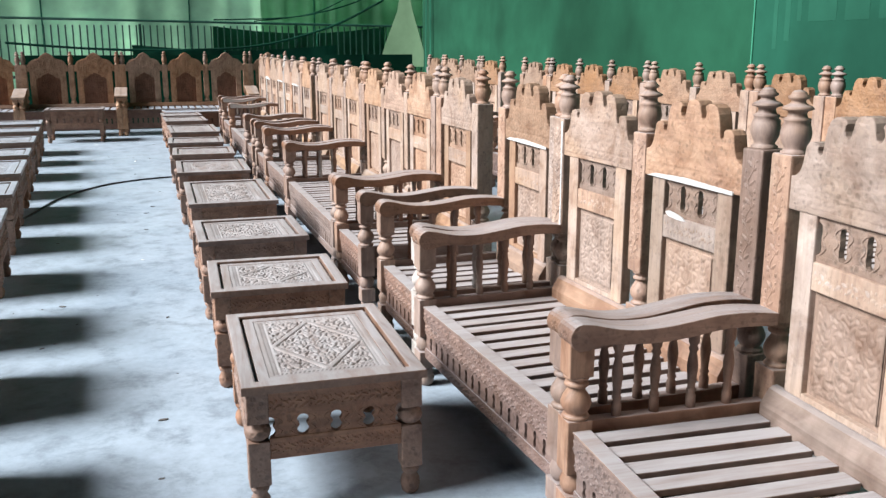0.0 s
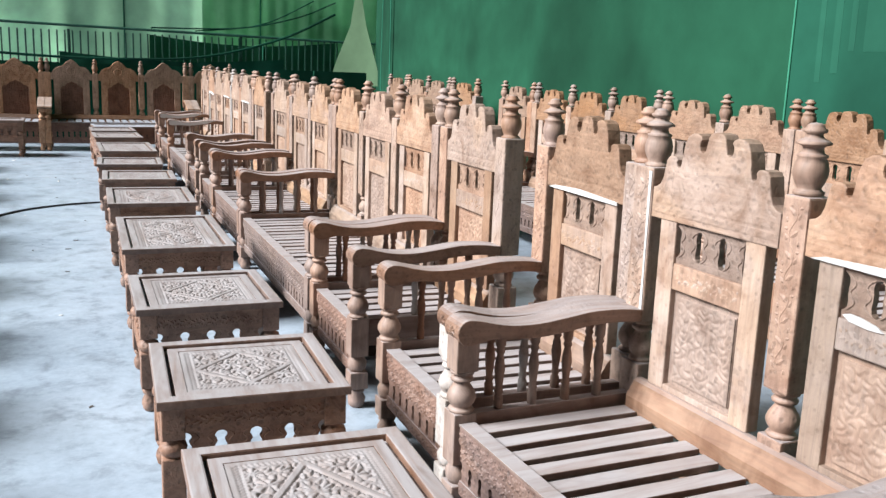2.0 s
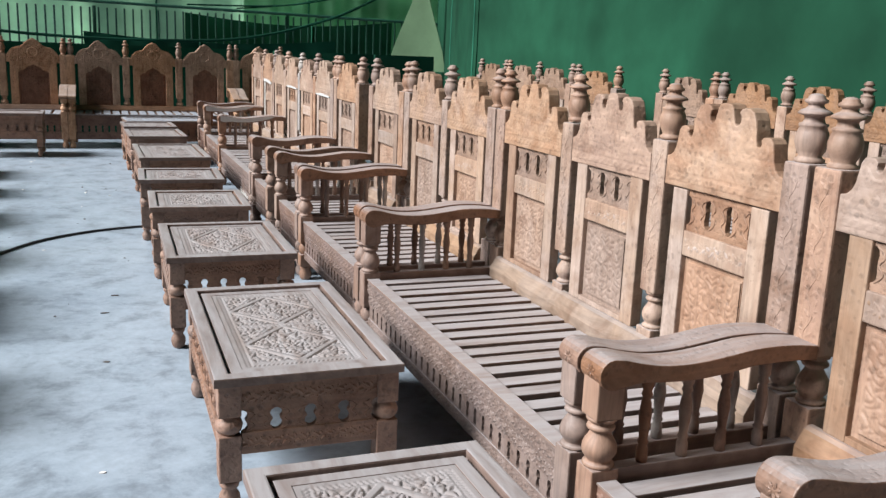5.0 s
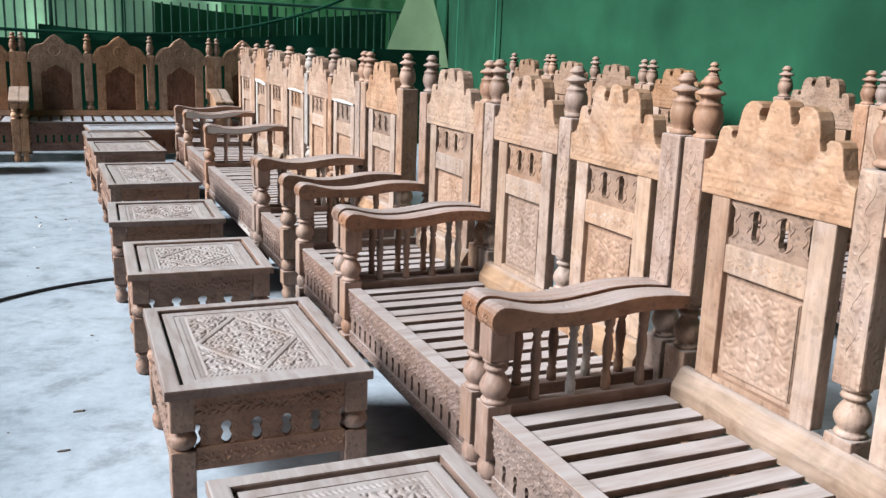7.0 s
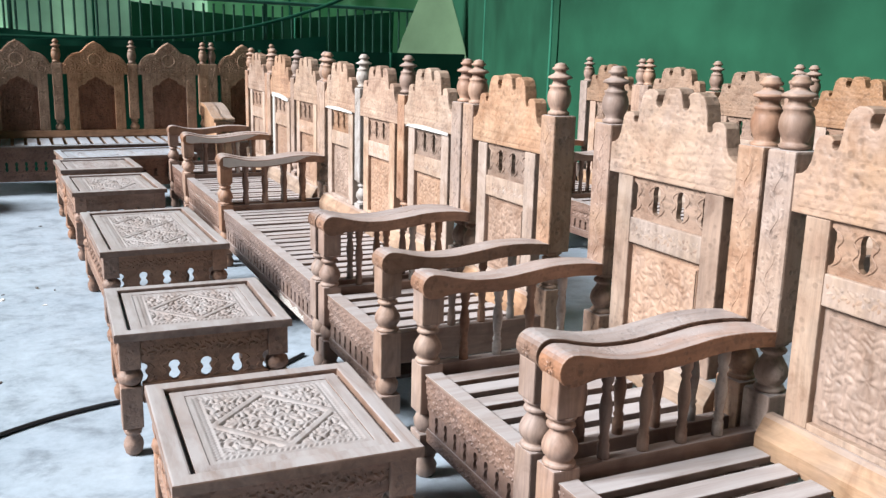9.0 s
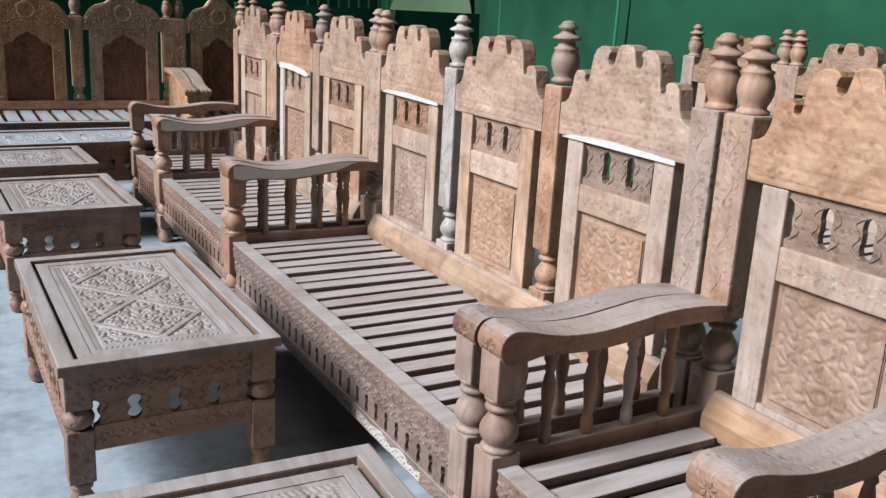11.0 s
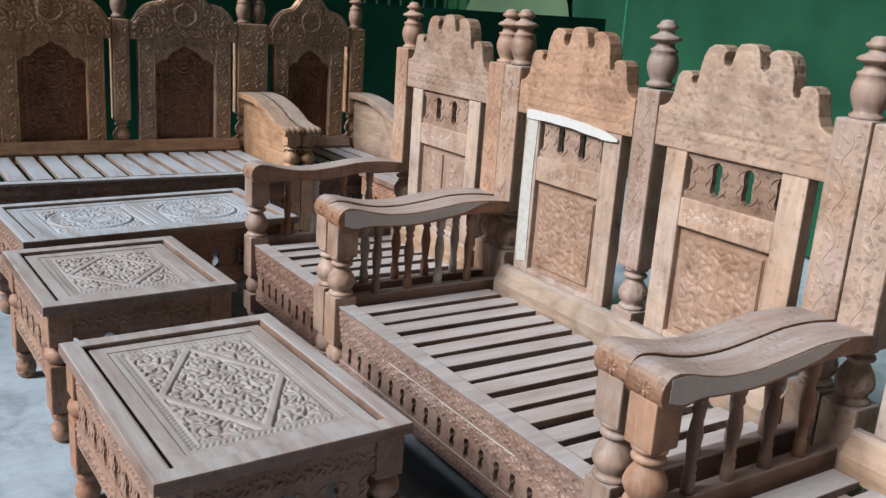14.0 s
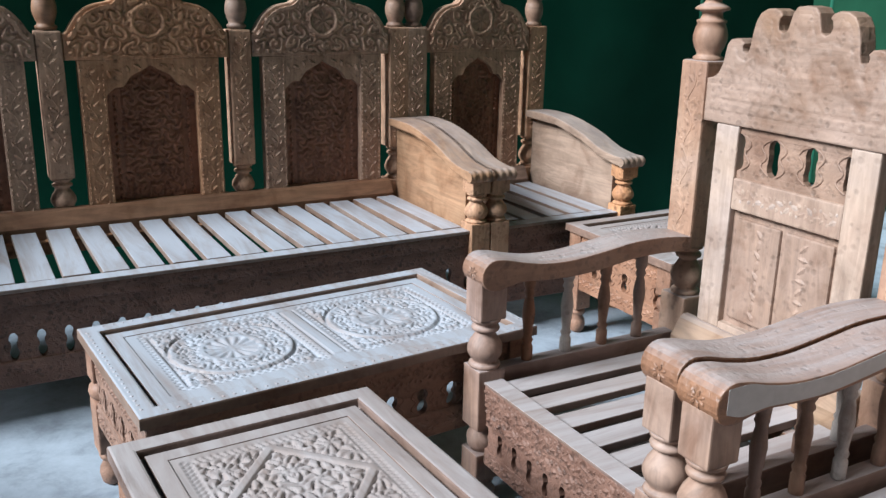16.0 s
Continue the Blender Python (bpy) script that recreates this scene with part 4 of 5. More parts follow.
# ---- brown settee with arched panels and solid arms ----
def brown_crest(w):
    k = w / 0.25
    half = smooth_curve([(0.25, 0.985), (0.238, 0.995), (0.222, 1.022), (0.2, 1.05), (0.172, 1.07), (0.14, 1.08), (0.112, 1.086), (0.094, 1.1), (0.074, 1.125), (0.048, 1.15), (0.02, 1.166), (0.0, 1.177)], 3)
    half = [(0.25, 0.905)] + half
    half = [(y * k, z) for y, z in half]
    return half + [(-y, z) for y, z in half[-2::-1]]


def make_brown_crest(w):
    def go(bm):
        plate(bm, brown_crest(w), "x", -0.02, 0.024, 0.004)
        for s in (-1, 1):
            line = [(s * y * 0.93, z - 0.014) for y, z in brown_crest(w)[1:35]]
            for a, b in zip(line, line[1:]):
                if (a[0] - b[0]) ** 2 + (a[1] - b[1]) ** 2 < 1e-7:
                    continue
                d = Vector((b[0] - a[0], b[1] - a[1]))
                n = Vector((-d.y, d.x)).normalized() * 0.006
                plate(bm, [(a[0] + n.x, a[1] + n.y), (a[0] - n.x, a[1] - n.y), (b[0] - n.x, b[1] - n.y), (b[0] + n.x, b[1] + n.y)], "x", -0.03, -0.018)

        def high(u, v):
            r, a = np.hypot(u, v - 1.025), np.arctan2(v - 1.025, u)
            h = 0.001 + 0.0085 * acanthus(u, v, 0.056, 9, 2, 17.0, sharp=2.0)
            h = np.where(r < 0.05, 0.001 + 0.009 * np.clip(0.5 + 0.8 * np.cos(8 * a), 0, 1) * np.clip(1.3 - r / 0.04, 0, 1), h)
            return np.where(np.abs(r - 0.05) < 0.006, 0.012, h)
        relief(bm, steps(-w, w, 0.0038), steps(0.905, 1.18, 0.0038), high, lambda u, v, h: (-0.02 - h, u, v), within(brown_crest(w), 0.008))
    return go


def make_arch_frame(w):
    def go(bm):
        s = w - 0.035
        i = s - 0.08
        box(bm, -0.02, 0.02, i, s, 0.415, 0.905, 0.003)
        box(bm, -0.02, 0.02, -s, -i, 0.415, 0.905, 0.003)
        arch = smooth_curve([(-i, 0.79), (-i * 0.8, 0.815), (-i * 0.62, 0.818), (-i * 0.45, 0.85), (-i * 0.2, 0.868), (0, 0.885)], 3)
        plate(bm, [(-i, 0.905)] + arch + [(-a, z) for a, z in arch[-2::-1]] + [(i, 0.905)], "x", -0.017, 0.017)
        box(bm, -0.018, 0.018, -i, i, 0.415, 0.437, 0.002)
        vine(bm, -0.0202, (i + s) / 2, 0.43, 0.89)
        vine(bm, -0.0202, -(i + s) / 2, 0.43, 0.89)
        for e in (i + 0.006, s - 0.006):
            for m in (-1, 1):
                for k in range(30):
                    leaf_up(bm, -0.0202, m * e, 0.43 + k * 0.0158, 0.011, 0.006, math.pi / 2, 0.004)
        for m in (-1, 1):
            for k in range(4):
                leaf_up(bm, -0.0172, m * i * (0.3 + 0.2 * k), 0.882 - 0.008 * k, 0.03, 0.016, 0.5 + 0.7 * (k % 2), 0.006)
    return go


def make_arch_panel(w):
    def go(bm):
        i = w - 0.115
        box(bm, 0.011, 0.02, -i, i, 0.41, 0.9)
        for k in range(16):
            leaf_v(bm, 0.82 * i, 0.45 + k * 0.022, 0.012, 0.007)
            leaf_v(bm, -0.82 * i, 0.45 + k * 0.022, 0.012, 0.007)

        def high(u, v):
            tree = np.abs(u) < 0.66 * i * np.clip((0.87 - v) / 0.06, 0, 1)
            return np.where(tree, 0.0006 + 0.0085 * acanthus(u, v, 0.05, 17, 3, 13.0, sharp=2.2), 0.0003)
        relief(bm, steps(-0.7 * i, 0.7 * i, 0.004), steps(0.44, 0.88, 0.004), high, lambda u, v, h: (0.0108 - h, u, v))
    return go


def leaf_v(bm, y, z, h, r):
    """A carved bud on the upright panel."""
    base = [bm.verts.new((0.011, y + r * math.cos(a), z + h * math.sin(a))) for a in (0, 1.05, 2.09, 3.14, 4.19, 5.24)]
    tip = bm.verts.new((0.003, y, z + h * 0.2))
    for k in range(6):
        bm.faces.new((base[(k + 1) % 6], base[k], tip))


def make_solid_arm(bm):
    top = smooth_curve([(-0.36, 0.565), (-0.34, 0.578), (-0.3, 0.58), (-0.22, 0.592), (-0.1, 0.632), (0.05, 0.664), (0.18, 0.672), (0.27, 0.668)], 4)
    plate(bm, top + [(0.27, 0.642), (0.05, 0.636), (-0.1, 0.604), (-0.22, 0.562), (-0.3, 0.548), (-0.345, 0.545)], "y", -0.05, 0.05, 0.006)
    for k in range(4):
        y = -0.037 + k * 0.025
        r = 0.02
        ring = [[bm.verts.new((-0.345 + r * math.cos(a) * q, y + dy, 0.56 + r * math.sin(a) * q)) for a in [2 * math.pi * j / 12 for j in range(12)]] for dy, q in ((-0.0125, 0.8), (-0.006, 1.05), (0.006, 1.05), (0.0125, 0.8))]
        for a, b in zip(ring, ring[1:]):
            for j in range(12):
                f = bm.faces.new((a[j], a[(j + 1) % 12], b[(j + 1) % 12], b[j]))
                f.smooth = True
        bm.faces.new(ring[0])
        bm.faces.new(ring[-1][::-1])


def make_arm_board(bm):
    top = smooth_curve([(-0.26, 0.56), (-0.1, 0.606), (0.05, 0.638), (0.27, 0.644)], 4)
    plate(bm, [(-0.26, 0.36)] + top + [(0.27, 0.36)], "y", -0.012, 0.012)


def make_brown_leg(bm):
    lathe(bm, [(0.02, 0.0), (0.03, 0.012), (0.034, 0.04), (0.022, 0.07), (0.028, 0.085), (0.024, 0.1)])
    box(bm, -0.036, 0.036, -0.036, 0.036, 0.1, 0.4, 0.004)
    lathe(bm, stretch(VASE, 0.4, 0.5))
    box(bm, -0.034, 0.034, -0.034, 0.034, 0.5, 0.55, 0.003)


def make_brown_rail(length):
    def go(bm):
        h = length / 2
        box(bm, -0.02, 0.02, -h, h, 0.325, 0.366, 0.004)
        box(bm, -0.014, 0.012, -h, h, 0.255, 0.326)
        baluster_slots(bm, -h, h, 0.175, 0.256, -0.011, 0.011, max(5, round(length / 0.07)))
        box(bm, -0.016, 0.012, -h, h, 0.1, 0.176, 0.003)
    return go


def make_brown_slat(bm):
    box(bm, -0.283, 0.23, -0.036, 0.036, 0.359, 0.378, 0.003)


def brown_settee(xa, xb, y, seats, label, group):
    """A brown settee that faces -y; its end posts stand at xa and xb, its back posts at y."""
    length = xb - xa
    p = length / seats
    rng = random.Random(int(xa * 100) + 50)
    root = thing("armchair" if seats == 1 else "sofa", pose((xa + xb) / 2, y - 0.315, 0, 0, 0, 90), label, "armchair" if seats == 1 else "sofa", group)
    w = p / 2 - 0.041
    wk = round(w, 3)
    for k in range(seats + 1):
        v = -length / 2 + k * p
        make, key = (make_end_post, "brown_end_post") if k in (0, seats) else (make_mid_post, "brown_mid_post")
        post = part("post", mesh(key, make, W_DARK), root, (0.315, v, 0))
        tagged(part("carving", mesh(("post_vine", key), lambda bm: vine(bm, -0.0412 if k in (0, seats) else -0.0382, 0, 0.575, 0.975), W_DARK), post), kind="stuff")
        part("finial", mesh("brown_finial", lambda bm: lathe(bm, [(r * 0.95, z * 1.16) for r, z in FINIAL]), W_PLAIN if k % 2 else W_DARK_PLAIN), post, (0, 0, 0.998))
    for k in range(seats):
        v = -length / 2 + (k + 0.5) * p
        part("crest", mesh(("brown_crest", wk), make_brown_crest(w), W_DARK), root, (0.3, v, 0))
        fr = part("arch_frame", mesh(("arch_frame", wk), make_arch_frame(w), W_DARK), root, (0.3, v, 0))
        part("carved_panel", mesh(("arch_panel", wk), make_arch_panel(w), W_DARK_CARVE), fr)
    for s in (-1, 1):
        v = s * length / 2
        part("front_leg", mesh("brown_leg", make_brown_leg, W_DARK), root, (-0.31, v, 0))
        arm = part("armrest", mesh("solid_arm", make_solid_arm, W_TAN), root, (0, v, 0))
        part("arm_board", mesh("arm_board", make_arm_board, W_TAN), arm)
    inner = length - 0.072
    k3 = round(length, 3)
    part("front_rail", mesh(("brown_rail", k3), make_brown_rail(inner), W_DARK_RAIL), root, (-0.31, 0, 0))
    part("back_rail", mesh(("brown_back_rail", k3), make_back_rail(length - 0.08), W_DARK_PLAIN), root, (0.272, 0, 0.045))
    part("front_ledge", mesh(("front_ledge", k3), lambda bm: box(bm, -0.024, 0.026, -inner / 2, inner / 2, 0.366, 0.3775, 0.003), W_GREY), root, (-0.31, 0, 0), "pale ledge before the slats")
    for bx in (-0.25, 0.185):
        part("seat_bearer", mesh(("brown_bearer", k3), make_bearer(inner), W_DARK), root, (bx, 0, 0.067))
    n = round((length - 0.06) / 0.098)
    for k in range(n):
        v = (k + 0.5 - n / 2) * (length - 0.06) / n
        part("slat", mesh("brown_slat", make_brown_slat, W_GREY), root, (rng.uniform(-0.004, 0.004), v, rng.uniform(0, 0.003)), turn=rng.uniform(-0.8, 0.8))
    return root


# ---- hall ----
def slab(name, x0, x1, y0, y1, z0, z1, mat, label, cat):
    bm = bmesh.new()
    box(bm, x0, x1, y0, y1, z0, z1)
    me = bpy.data.meshes.new(name)
    bm.to_mesh(me)
    bm.free()
    me.materials.append(mat)
    return tagged(new(name, me), label, cat, kind="structure")


# dark ground out of view, added to cut light bounced in
slab("ground", -60.0, -3.9, HALL_Y0 - 40, HALL_Y1 + 40, -0.3, -0.03, plain("unseen_dark_ground", (0.1, 0.085, 0.07), 0.95, 0.8, 0.3), "packed earth yard outside the open side", "ground")
slab("floor", -3.9, HALL_X1 + 0.3, HALL_Y0 - 20, HALL_Y1 + 20, -0.2, 0.0, M_FLOOR, "pale worn dusty concrete floor of a hall", "floor")
# roof, pillars and walls are unseen, added to bound the daylight
slab("ceiling", HALL_X0 - 0.3, HALL_X1 + 0.3, HALL_Y0 - 0.3, HALL_Y1 + 0.3, HALL_Z, HALL_Z + 0.2, M_CEIL, "plain grey hall roof", "ceiling")
for k, yy in enumerate((-4.6, 2.0, 19.6)):
    slab("pillar", HALL_X0 - 0.15, HALL_X0 + 0.15, yy - 0.15, yy + 0.15, 0, HALL_Z, M_WALL, "plain plastered pillar of the open side", "pillar")
slab("wall_east", HALL_X1, HALL_X1 + 0.3, HALL_Y0, HALL_Y1, 0, HALL_Z, M_WALL, "plain plastered side wall behind the cloth", "wall")
slab("wall_south", HALL_X0, HALL_X1, HALL_Y0 - 0.3, HALL_Y0, 0, HALL_Z, M_WALL, "plain plastered end wall of the hall", "wall")


def curtain(name, p, q, z0, z1, mat, label, fold=0.35, depth=0.06, seed=1, sag=0.0, seams=(), ripple=0.05):
    """Hanging cloth from p to q with uneven upright folds."""
    d = Vector((q[0] - p[0], q[1] - p[1]))
    n = max(8, int(d.length / 0.05))
    side = Vector((-d.y, d.x)).normalized()
    bm = bmesh.new()
    rows = 8
    grid = []
    for i in range(n + 1):
        u = i / n
        s = u * d.length
        wave = depth * (math.sin(2 * math.pi * s / fold + 2 * noise.noise((s * 0.6, seed, 0))) * (0.35 + 0.65 * abs(noise.noise((s * 0.35, seed, 4)))) + 0.9 * noise.noise((s * 1.1, seed, 9)))
        col = []
        for j in range(rows + 1):
            v = j / rows
            off = wave * (1 - 0.35 * v) + ripple * noise.noise((s * 0.5, v * 2, seed))
            z = z0 + (z1 - z0) * v - sag * math.sin(math.pi * u) * v
            col.append(bm.verts.new((p[0] + d.x * u + side.x * off, p[1] + d.y * u + side.y * off, z)))
        grid.append(col)
    for a, b in zip(grid, grid[1:]):
        for j in range(rows):
            f = bm.faces.new((a[j], b[j], b[j + 1], a[j + 1]))
            f.smooth = True
    me = bpy.data.meshes.new(name)
    bm.to_mesh(me)
    bm.free()
    me.materials.append(mat)
    ob = tagged(new(name, me), label, "curtain")
    for k, u in enumerate(seams):
        i = int(u * n)
        cols = [tuple(me.vertices[i * (rows + 1) + j].co) for j in range(rows + 1)]
        part("seam", mesh(("seam", name, p, k), lambda bm: tube(bm, cols, 0.014, 6), M_SEAM), ob)
    return ob


curtain("cloth_screen", (3.88, 12.6), (3.93, 5.25), 0.02, 5.0, M_CLOTH, "green shade cloth hung along the hall behind the rear sofas", 1.6, 0.05, 7, 0.0, (0.0,))
near_cloth = curtain("cloth_screen", (3.86, 5.26), (3.86, -4.0), 0.02, 5.0, M_CLOTH_SHADE, "darker green shade cloth with paler window panes showing", 1.3, 0.0, 3, 0.0, (), 0.0)
# pale strips: window light on the cloth, put into their colour
for ya, yb, za, zb in ((4.5, 4.74, 1.415, 2.9), (4.24, 4.43, 1.415, 2.9), (3.98, 4.17, 1.415, 2.9), (4.8, 4.84, 1.42, 2.7), (4.9, 4.95, 1.3, 2.6), (5.02, 5.06, 1.25, 2.4)):
    part("pane", mesh(("cloth_pane_light", ya), lambda bm: plate(bm, [(ya, za), (yb, za), (yb + 0.02, zb), (ya + 0.02, zb)], "x", 3.859, 3.8596), M_PANE_LIGHT), near_cloth)
part("seam", mesh("edge_seam", lambda bm: tube(bm, [(3.855, 5.255, 0.03), (3.855, 5.257, 2.5), (3.855, 5.255, 4.98)], 0.007, 6), cloth("pale_seam_cloth", (0.06, 0.27, 0.17))), near_cloth)
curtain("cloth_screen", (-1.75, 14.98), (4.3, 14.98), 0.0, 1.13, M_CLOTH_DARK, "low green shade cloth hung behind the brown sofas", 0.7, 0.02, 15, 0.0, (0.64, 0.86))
curtain("cloth_screen", (5.3, 17.65), (3.86, 12.5), 0.02, 5.0, M_CLOTH, "green shade cloth hung at the hall corner", 1.3, 0.05, 5, 0.0, (0.5,))
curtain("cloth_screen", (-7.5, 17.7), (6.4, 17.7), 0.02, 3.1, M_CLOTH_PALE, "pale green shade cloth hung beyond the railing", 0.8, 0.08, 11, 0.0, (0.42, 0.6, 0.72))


# added sheet that darkens the right part of the pale cloth
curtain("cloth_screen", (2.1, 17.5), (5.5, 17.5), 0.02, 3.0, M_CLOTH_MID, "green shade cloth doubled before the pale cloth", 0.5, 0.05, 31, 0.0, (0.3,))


def railing(x0, x1, y, z0, z1a, z1b):
    root = thing("railing", pose(0, y, 0), "green painted steel railing of upright bars", "railing")
    rail = lambda z0a, z1_, r: (lambda bm: tube(bm, [(x0, 0, z0a), (x1, 0, z1_)], r))
    part("top_rail", mesh(("top_rail", x0), rail(z1a, z1b, 0.022), M_RAIL), root)
    part("bottom_rail", mesh(("bottom_rail", x0), rail(z0, z0, 0.025), M_RAIL), root)
    n = int((x1 - x0) / 0.114)
    bar = mesh(("bar", x0), lambda bm: tube(bm, [(0, 0, z0 - 0.1), (0, 0, z1b)], 0.013), M_RAIL)
    for k in range(n + 1):
        x = x0 + (x1 - x0) * k / n
        ob = part("bar", bar, root, (x, 0, 0))
    for k in range(5):
        x = x0 + (x1 - x0) * k / 4
        part("post", mesh(("rail_post", x0), lambda bm: tube(bm, [(0, 0, 0), (0, 0, z1b + 0.02)], 0.024), M_RAIL), root, (x, 0.01, 0))
    return root


railing(-5.5, 5.4, 17.0, 0.75, 1.78, 1.62)

def sheet(name, outline, y, mat, label, cat, thick=0.012):
    bm = bmesh.new()
    plate(bm, outline, "y", 0, thick)
    me = bpy.data.meshes.new(name)
    bm.to_mesh(me)
    bm.free()
    me.materials.append(mat)
    ob = tagged(new(name, me), label, cat)
    ob.matrix_basis = pose(4.5, y, 0, 0, 0, -42)
    return ob


def swag(name, pts, r, mat, label, cat):
    bm = bmesh.new()
    tube(bm, smooth_curve(pts, 8), r, 8)
    me = bpy.data.meshes.new(name)
    bm.to_mesh(me)
    bm.free()
    me.materials.append(mat)
    return tagged(new(name, me), label, cat)


# pale sheet added in place of the light gap between the cloths
sheet("cloth_flap", [(-0.5, 0.9), (0.48, 0.9), (0.42, 1.2), (0.2, 1.9), (0.08, 2.5), (0.0, 2.5), (-0.1, 1.9), (-0.36, 1.3)], 16.3, M_GAP_LIGHT, "pale triangular flap of gathered shade cloth", "cloth")
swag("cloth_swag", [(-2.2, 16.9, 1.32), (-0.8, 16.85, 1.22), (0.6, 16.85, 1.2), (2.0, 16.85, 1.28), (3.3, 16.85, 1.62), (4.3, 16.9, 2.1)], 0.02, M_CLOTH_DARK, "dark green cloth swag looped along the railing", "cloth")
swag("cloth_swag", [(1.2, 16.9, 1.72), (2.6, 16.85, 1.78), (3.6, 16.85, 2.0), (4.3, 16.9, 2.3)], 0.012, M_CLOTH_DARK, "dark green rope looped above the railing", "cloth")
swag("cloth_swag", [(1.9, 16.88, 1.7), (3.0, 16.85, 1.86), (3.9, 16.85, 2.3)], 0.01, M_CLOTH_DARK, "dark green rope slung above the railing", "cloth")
# two sheets added to give the railing its fuzzy shaded band
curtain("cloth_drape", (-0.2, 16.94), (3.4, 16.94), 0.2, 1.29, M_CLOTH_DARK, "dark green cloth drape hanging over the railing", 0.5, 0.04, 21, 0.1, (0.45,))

curtain("cloth_drape", (1.2, 17.25), (4.4, 17.25), 0.2, 1.62, M_CLOTH, "green cloth drape hanging behind the railing", 0.5, 0.04, 23, 0.12, (0.6,))

# ---- front row of light settees ----
L1 = "raw light-brown carved armchair with slatted seat and spindle arms"
L2 = "raw light-brown carved two-seat sofa with slatted seat and spindle arms"
L3 = "raw light-brown carved three-seat sofa with slatted seat and spindle arms"
G = "light carved sofas in rows"
ROW = [
    (0.27, 1.97, 3, (1,)), (2.065, 3.18, 2, (0, 0.75, 1.25)), (3.275, 3.83, 1, (0,)),
    (4.12, 4.69, 1, ()), (4.79, 6.49, 3, ()), (6.595, 7.715, 2, ()), (7.81, 8.4, 1, ()),
    (8.7, 9.27, 1, ()), (9.365, 11.06, 3, (0, 2)), (11.155, 12.285, 2, (1, 1.5)), (12.38, 12.965, 1, ()),
]
SHIFT = {0.27: 0.004, 2.065: 0.03, 3.275: 0.028, 11.155: 0.014, 12.38: 0.028}
TURN = {0.27: -3.0, 2.065: 2.3}
for ya, yb, n, fill in ROW:
    settee(1.2 + SHIFT.get(ya, 0.0), ya, yb, n, (L1, L2, L3)[n - 1], G, "armchair" if n == 1 else "sofa", turn=TURN.get(ya, 0.0), fillers=fill, split=ya > 12.3, lift=0.012 if ya > 11.1 else 0.0, whited={9.365: (2,)}.get(ya, ()), pale_arm=ya in (9.365, 11.155), rail_mat=W_DARK_RAIL if ya > 12.3 else None, reddish=(0,) if ya == 2.065 else (), warm={3.275: W_CREST_WARM, 11.155: W_CREST_TAN}.get(ya), pale_leg=ya == 3.275, rail_filler={9.365: (-0.66, -0.3, 0.122, 0.036, -0.014), 11.155: (-0.3, 0.25, 0.256, 0.01, -0.012)}.get(ya))

# ---- rear row, before the cloth ----
G2 = "light carved sofas in the rear row"
REAR = [(2.4, 4.09, 3), (4.17, 4.74, 1), (4.83, 5.96, 2), (6.06, 7.74, 3), (7.83, 8.38, 1), (8.96, 9.57, 1), (9.66, 10.86, 2), (10.94, 11.53, 1)]
for ya, yb, n in REAR:
    settee(3.235, ya, yb, n, (L1, L2, L3)[n - 1].replace("raw", "warm orange-toned"), G2, "armchair" if n == 1 else "sofa", crest_mat=W_CREST_WARM)

# ---- tables before the front row ----
T1 = "pale carved wooden side table with a diamond-patterned top"
T2 = "pale carved wooden table with a diamond panel and pierced apron"
TL = "long pale carved coffee table with two diamond panels"
GT = "carved tables along the sofas"
for y0, y1, x0, x1, style, lab, turn in (
    (-0.05, 0.86, 0.18, 0.69, 2, TL, 0), (2.33, 3.03, 0.185, 0.695, 1, T2, -1.5), (3.33, 3.85, 0.175, 0.685, 1, T1, -2), (4.25, 4.8, 0.172, 0.685, 1, T1, 0),
    (5.31, 6.22, 0.18, 0.69, 2, TL, -0.5), (6.69, 7.41, 0.165, 0.685, 1, T2, -1), (7.83, 8.38, 0.168, 0.678, 1, T1, -2), (8.8, 9.33, 0.155, 0.668, 1, T1, -2),
    (9.9, 10.81, 0.19, 0.7, 2, TL, 1), (11.42, 12.1, 0.17, 0.67, 1, T2, 2), (12.35, 12.89, 0.155, 0.655, 1, T1, 2.5),
):
    carved_table((x0 + x1) / 2, (y0 + y1) / 2, x1 - x0, y1 - y0, lab, GT, style, turn)
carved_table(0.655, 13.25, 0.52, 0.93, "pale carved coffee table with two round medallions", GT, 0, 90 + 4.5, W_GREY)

# ---- brown settees across the end ----
B = "dark brown carved %s with arched panels and solid arms"
GB = "brown carved sofas across the end"
brown_settee(1.545, 2.09, 14.5, 1, B % "armchair", GB)
brown_settee(-0.33, 1.47, 14.5, 3, B % "three-seat sofa", GB)
brown_settee(-1.68, -0.405, 14.5, 2, B % "two-seat sofa", GB)
brown_settee(-3.5, -1.755, 14.5, 3, B % "three-seat sofa", GB)
carved_table(-0.95, 13.3, 0.5, 0.74, "brown carved table before the end sofas", GT, 1, 90, W_TABLE, 1.15)

# ---- tables of the opposite row and the rear row ----
GO = "carved tables across the aisle"
for y0, y1 in ((2.3, 2.85), (3.2, 3.75), (4.05, 4.6), (4.95, 5.5), (6.0, 6.6), (7.0, 7.85), (8.2, 8.75), (9.3, 9.95), (10.5, 11.05), (11.5, 12.1)):
    edge = -0.76 - 0.068 * ((y0 + y1) / 2 - 5)
    carved_table(edge - 0.27, (y0 + y1) / 2, 0.54, y1 - y0, T1 if y1 - y0 < 0.6 else T2, GO, 1, 3.5, W_GREY)
carved_table(2.23, 13.52, 0.52, 0.92, TL, "carved tables of the rear row", 2, 90)

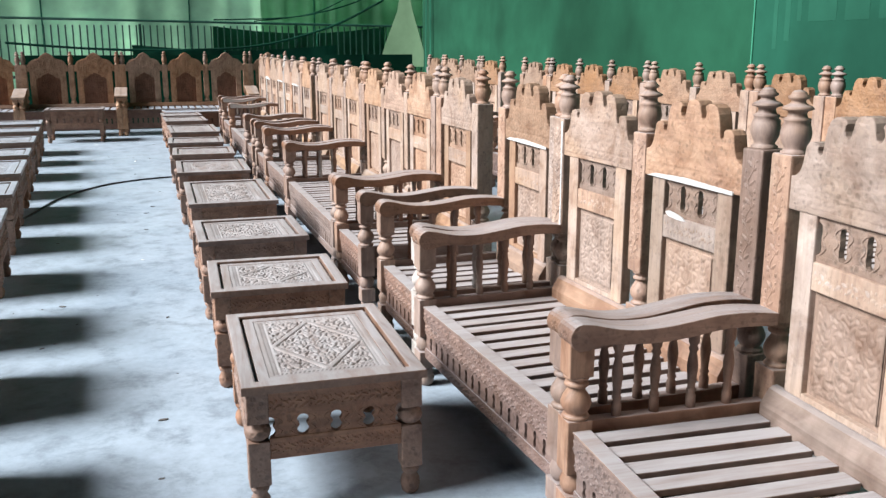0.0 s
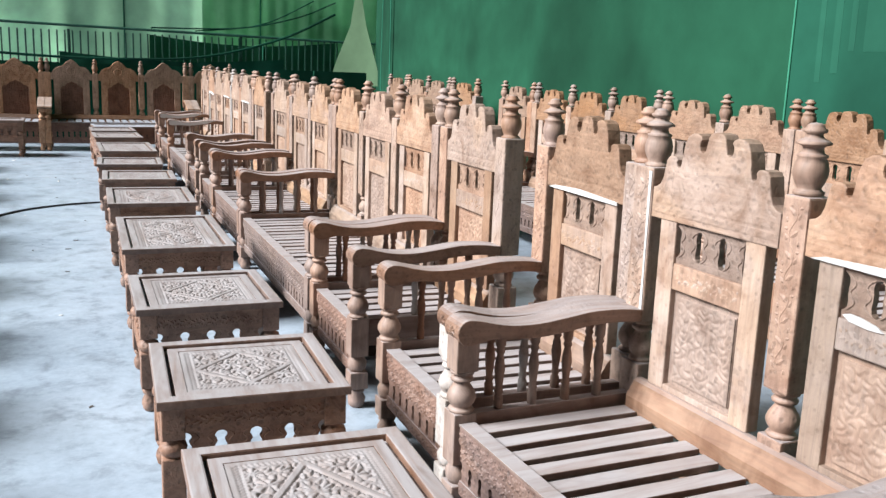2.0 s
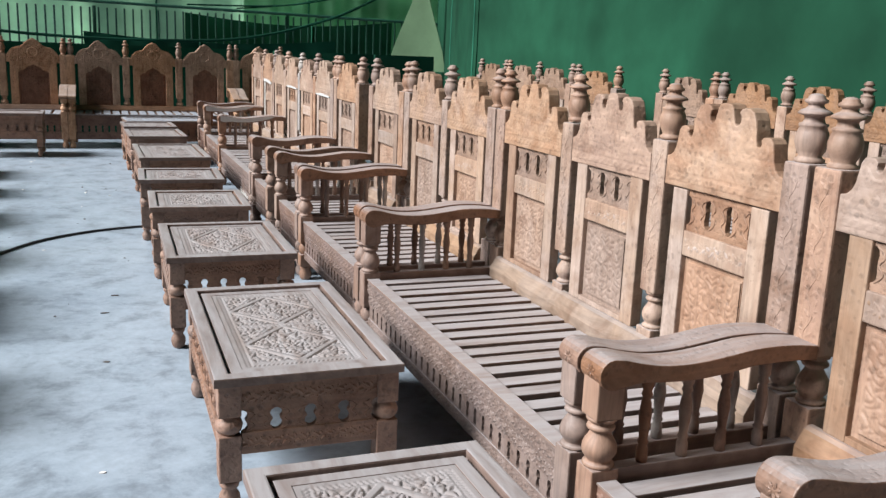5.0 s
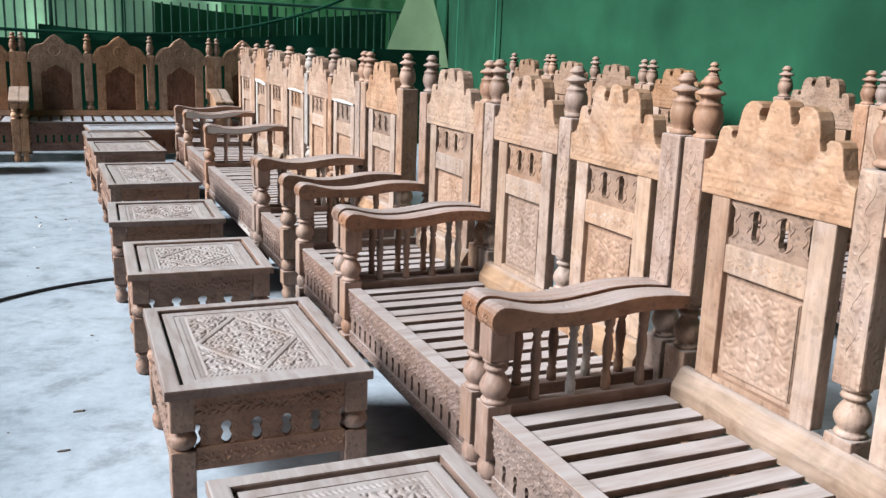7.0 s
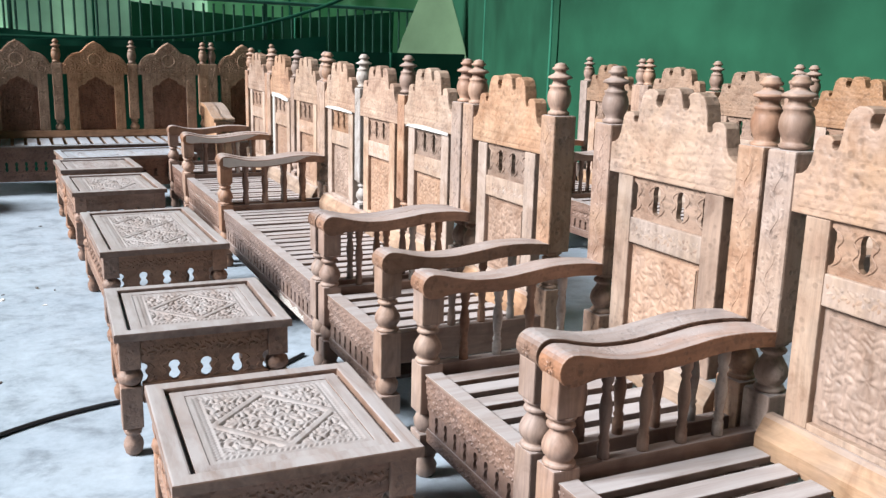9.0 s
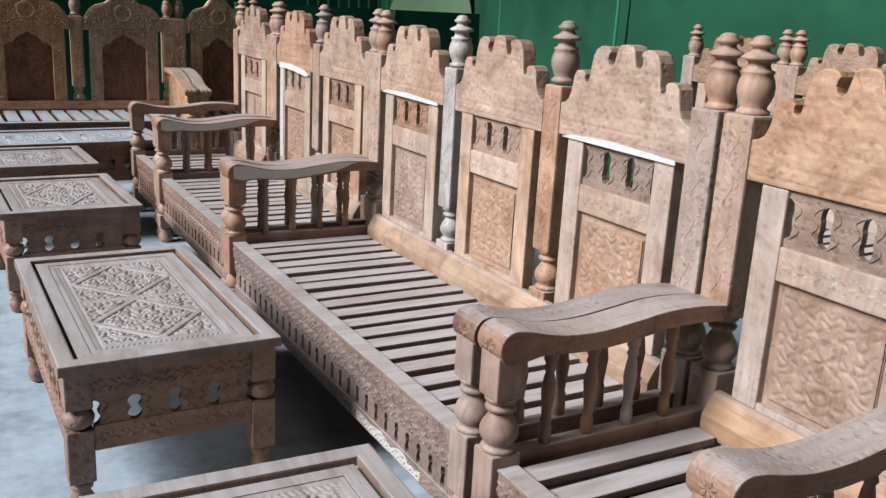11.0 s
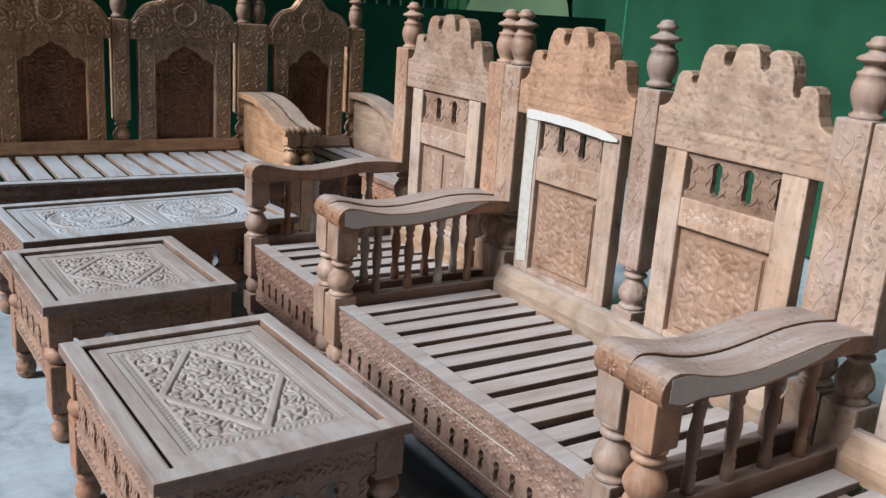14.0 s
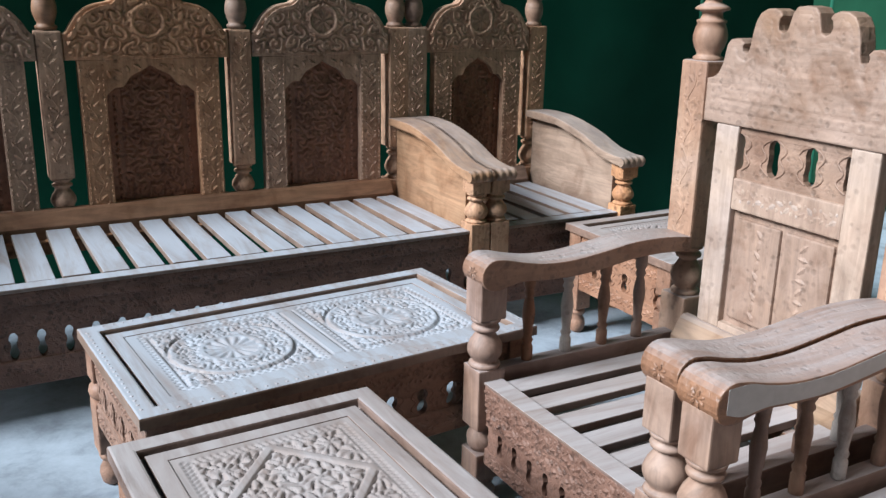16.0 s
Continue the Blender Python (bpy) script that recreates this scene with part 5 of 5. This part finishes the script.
# ---- small things ----
bm = bmesh.new()
tube(bm, smooth_curve([(-1.3, 6.7, 0.008), (-1.05, 7.0, 0.008), (-0.93, 7.4, 0.008), (-0.77, 8.2, 0.008), (-0.5, 8.8, 0.008), (-0.2, 9.1, 0.008), (0.14, 9.25, 0.008), (0.6, 9.3, 0.008), (0.9, 9.5, 0.008)], 6), 0.008)
me = bpy.data.meshes.new("cable")
bm.to_mesh(me)
bm.free()
me.materials.append(M_CABLE)
tagged(new("cable", me), "black rubber cable lying across the concrete floor", "cable")

bm = bmesh.new()
rng = random.Random(4)
res = bmesh.ops.create_icosphere(bm, subdivisions=3, radius=0.035)
for v in res["verts"]:
    q = noise.noise(v.co * 60) * 0.9 + 0.6
    v.co = Vector((v.co.x * q, v.co.y * q * 0.7, max(0.0, (v.co.z * q + 0.02) * 0.55)))
me = bpy.data.meshes.new("plastic_scrap")
bm.to_mesh(me)
bm.free()
me.materials.append(M_BLUE)
scrap = tagged(new("plastic_scrap", me), "crumpled blue plastic scrap lying on the floor", "litter")
scrap.location = (0.58, 11.455, 0.001)


def make_chip(bm):
    pts = [(math.cos(a) * r, math.sin(a) * r) for a, r in ((0, 0.02), (0.8, 0.012), (1.9, 0.016), (3.0, 0.021), (4.1, 0.011), (5.2, 0.017))]
    plate(bm, pts, "z", 0.0, 0.004)


M_CHIP = plain("dark_wood_chip", (0.1, 0.085, 0.075), 0.8)
M_CHIP_PALE = plain("pale_wood_chip", (0.75, 0.72, 0.68), 0.8)
for k in range(46):
    ob = new("wood_chip", mesh("chip", make_chip, M_CHIP) if k % 4 else mesh("chip_pale", make_chip, M_CHIP_PALE))
    sc = rng.uniform(0.25, 1.0)
    ob.matrix_basis = pose(rng.uniform(-0.75, 0.12), rng.uniform(2.2, 13.0), 0.0005, 0, 0, rng.uniform(0, 360)) @ Matrix.Diagonal((sc, sc * rng.uniform(0.4, 1), sc, 1))
    tagged(ob, "small chip of wood lying on the concrete floor" if k % 4 else "small pale splinter of wood on the floor", "litter", "chips on the floor")
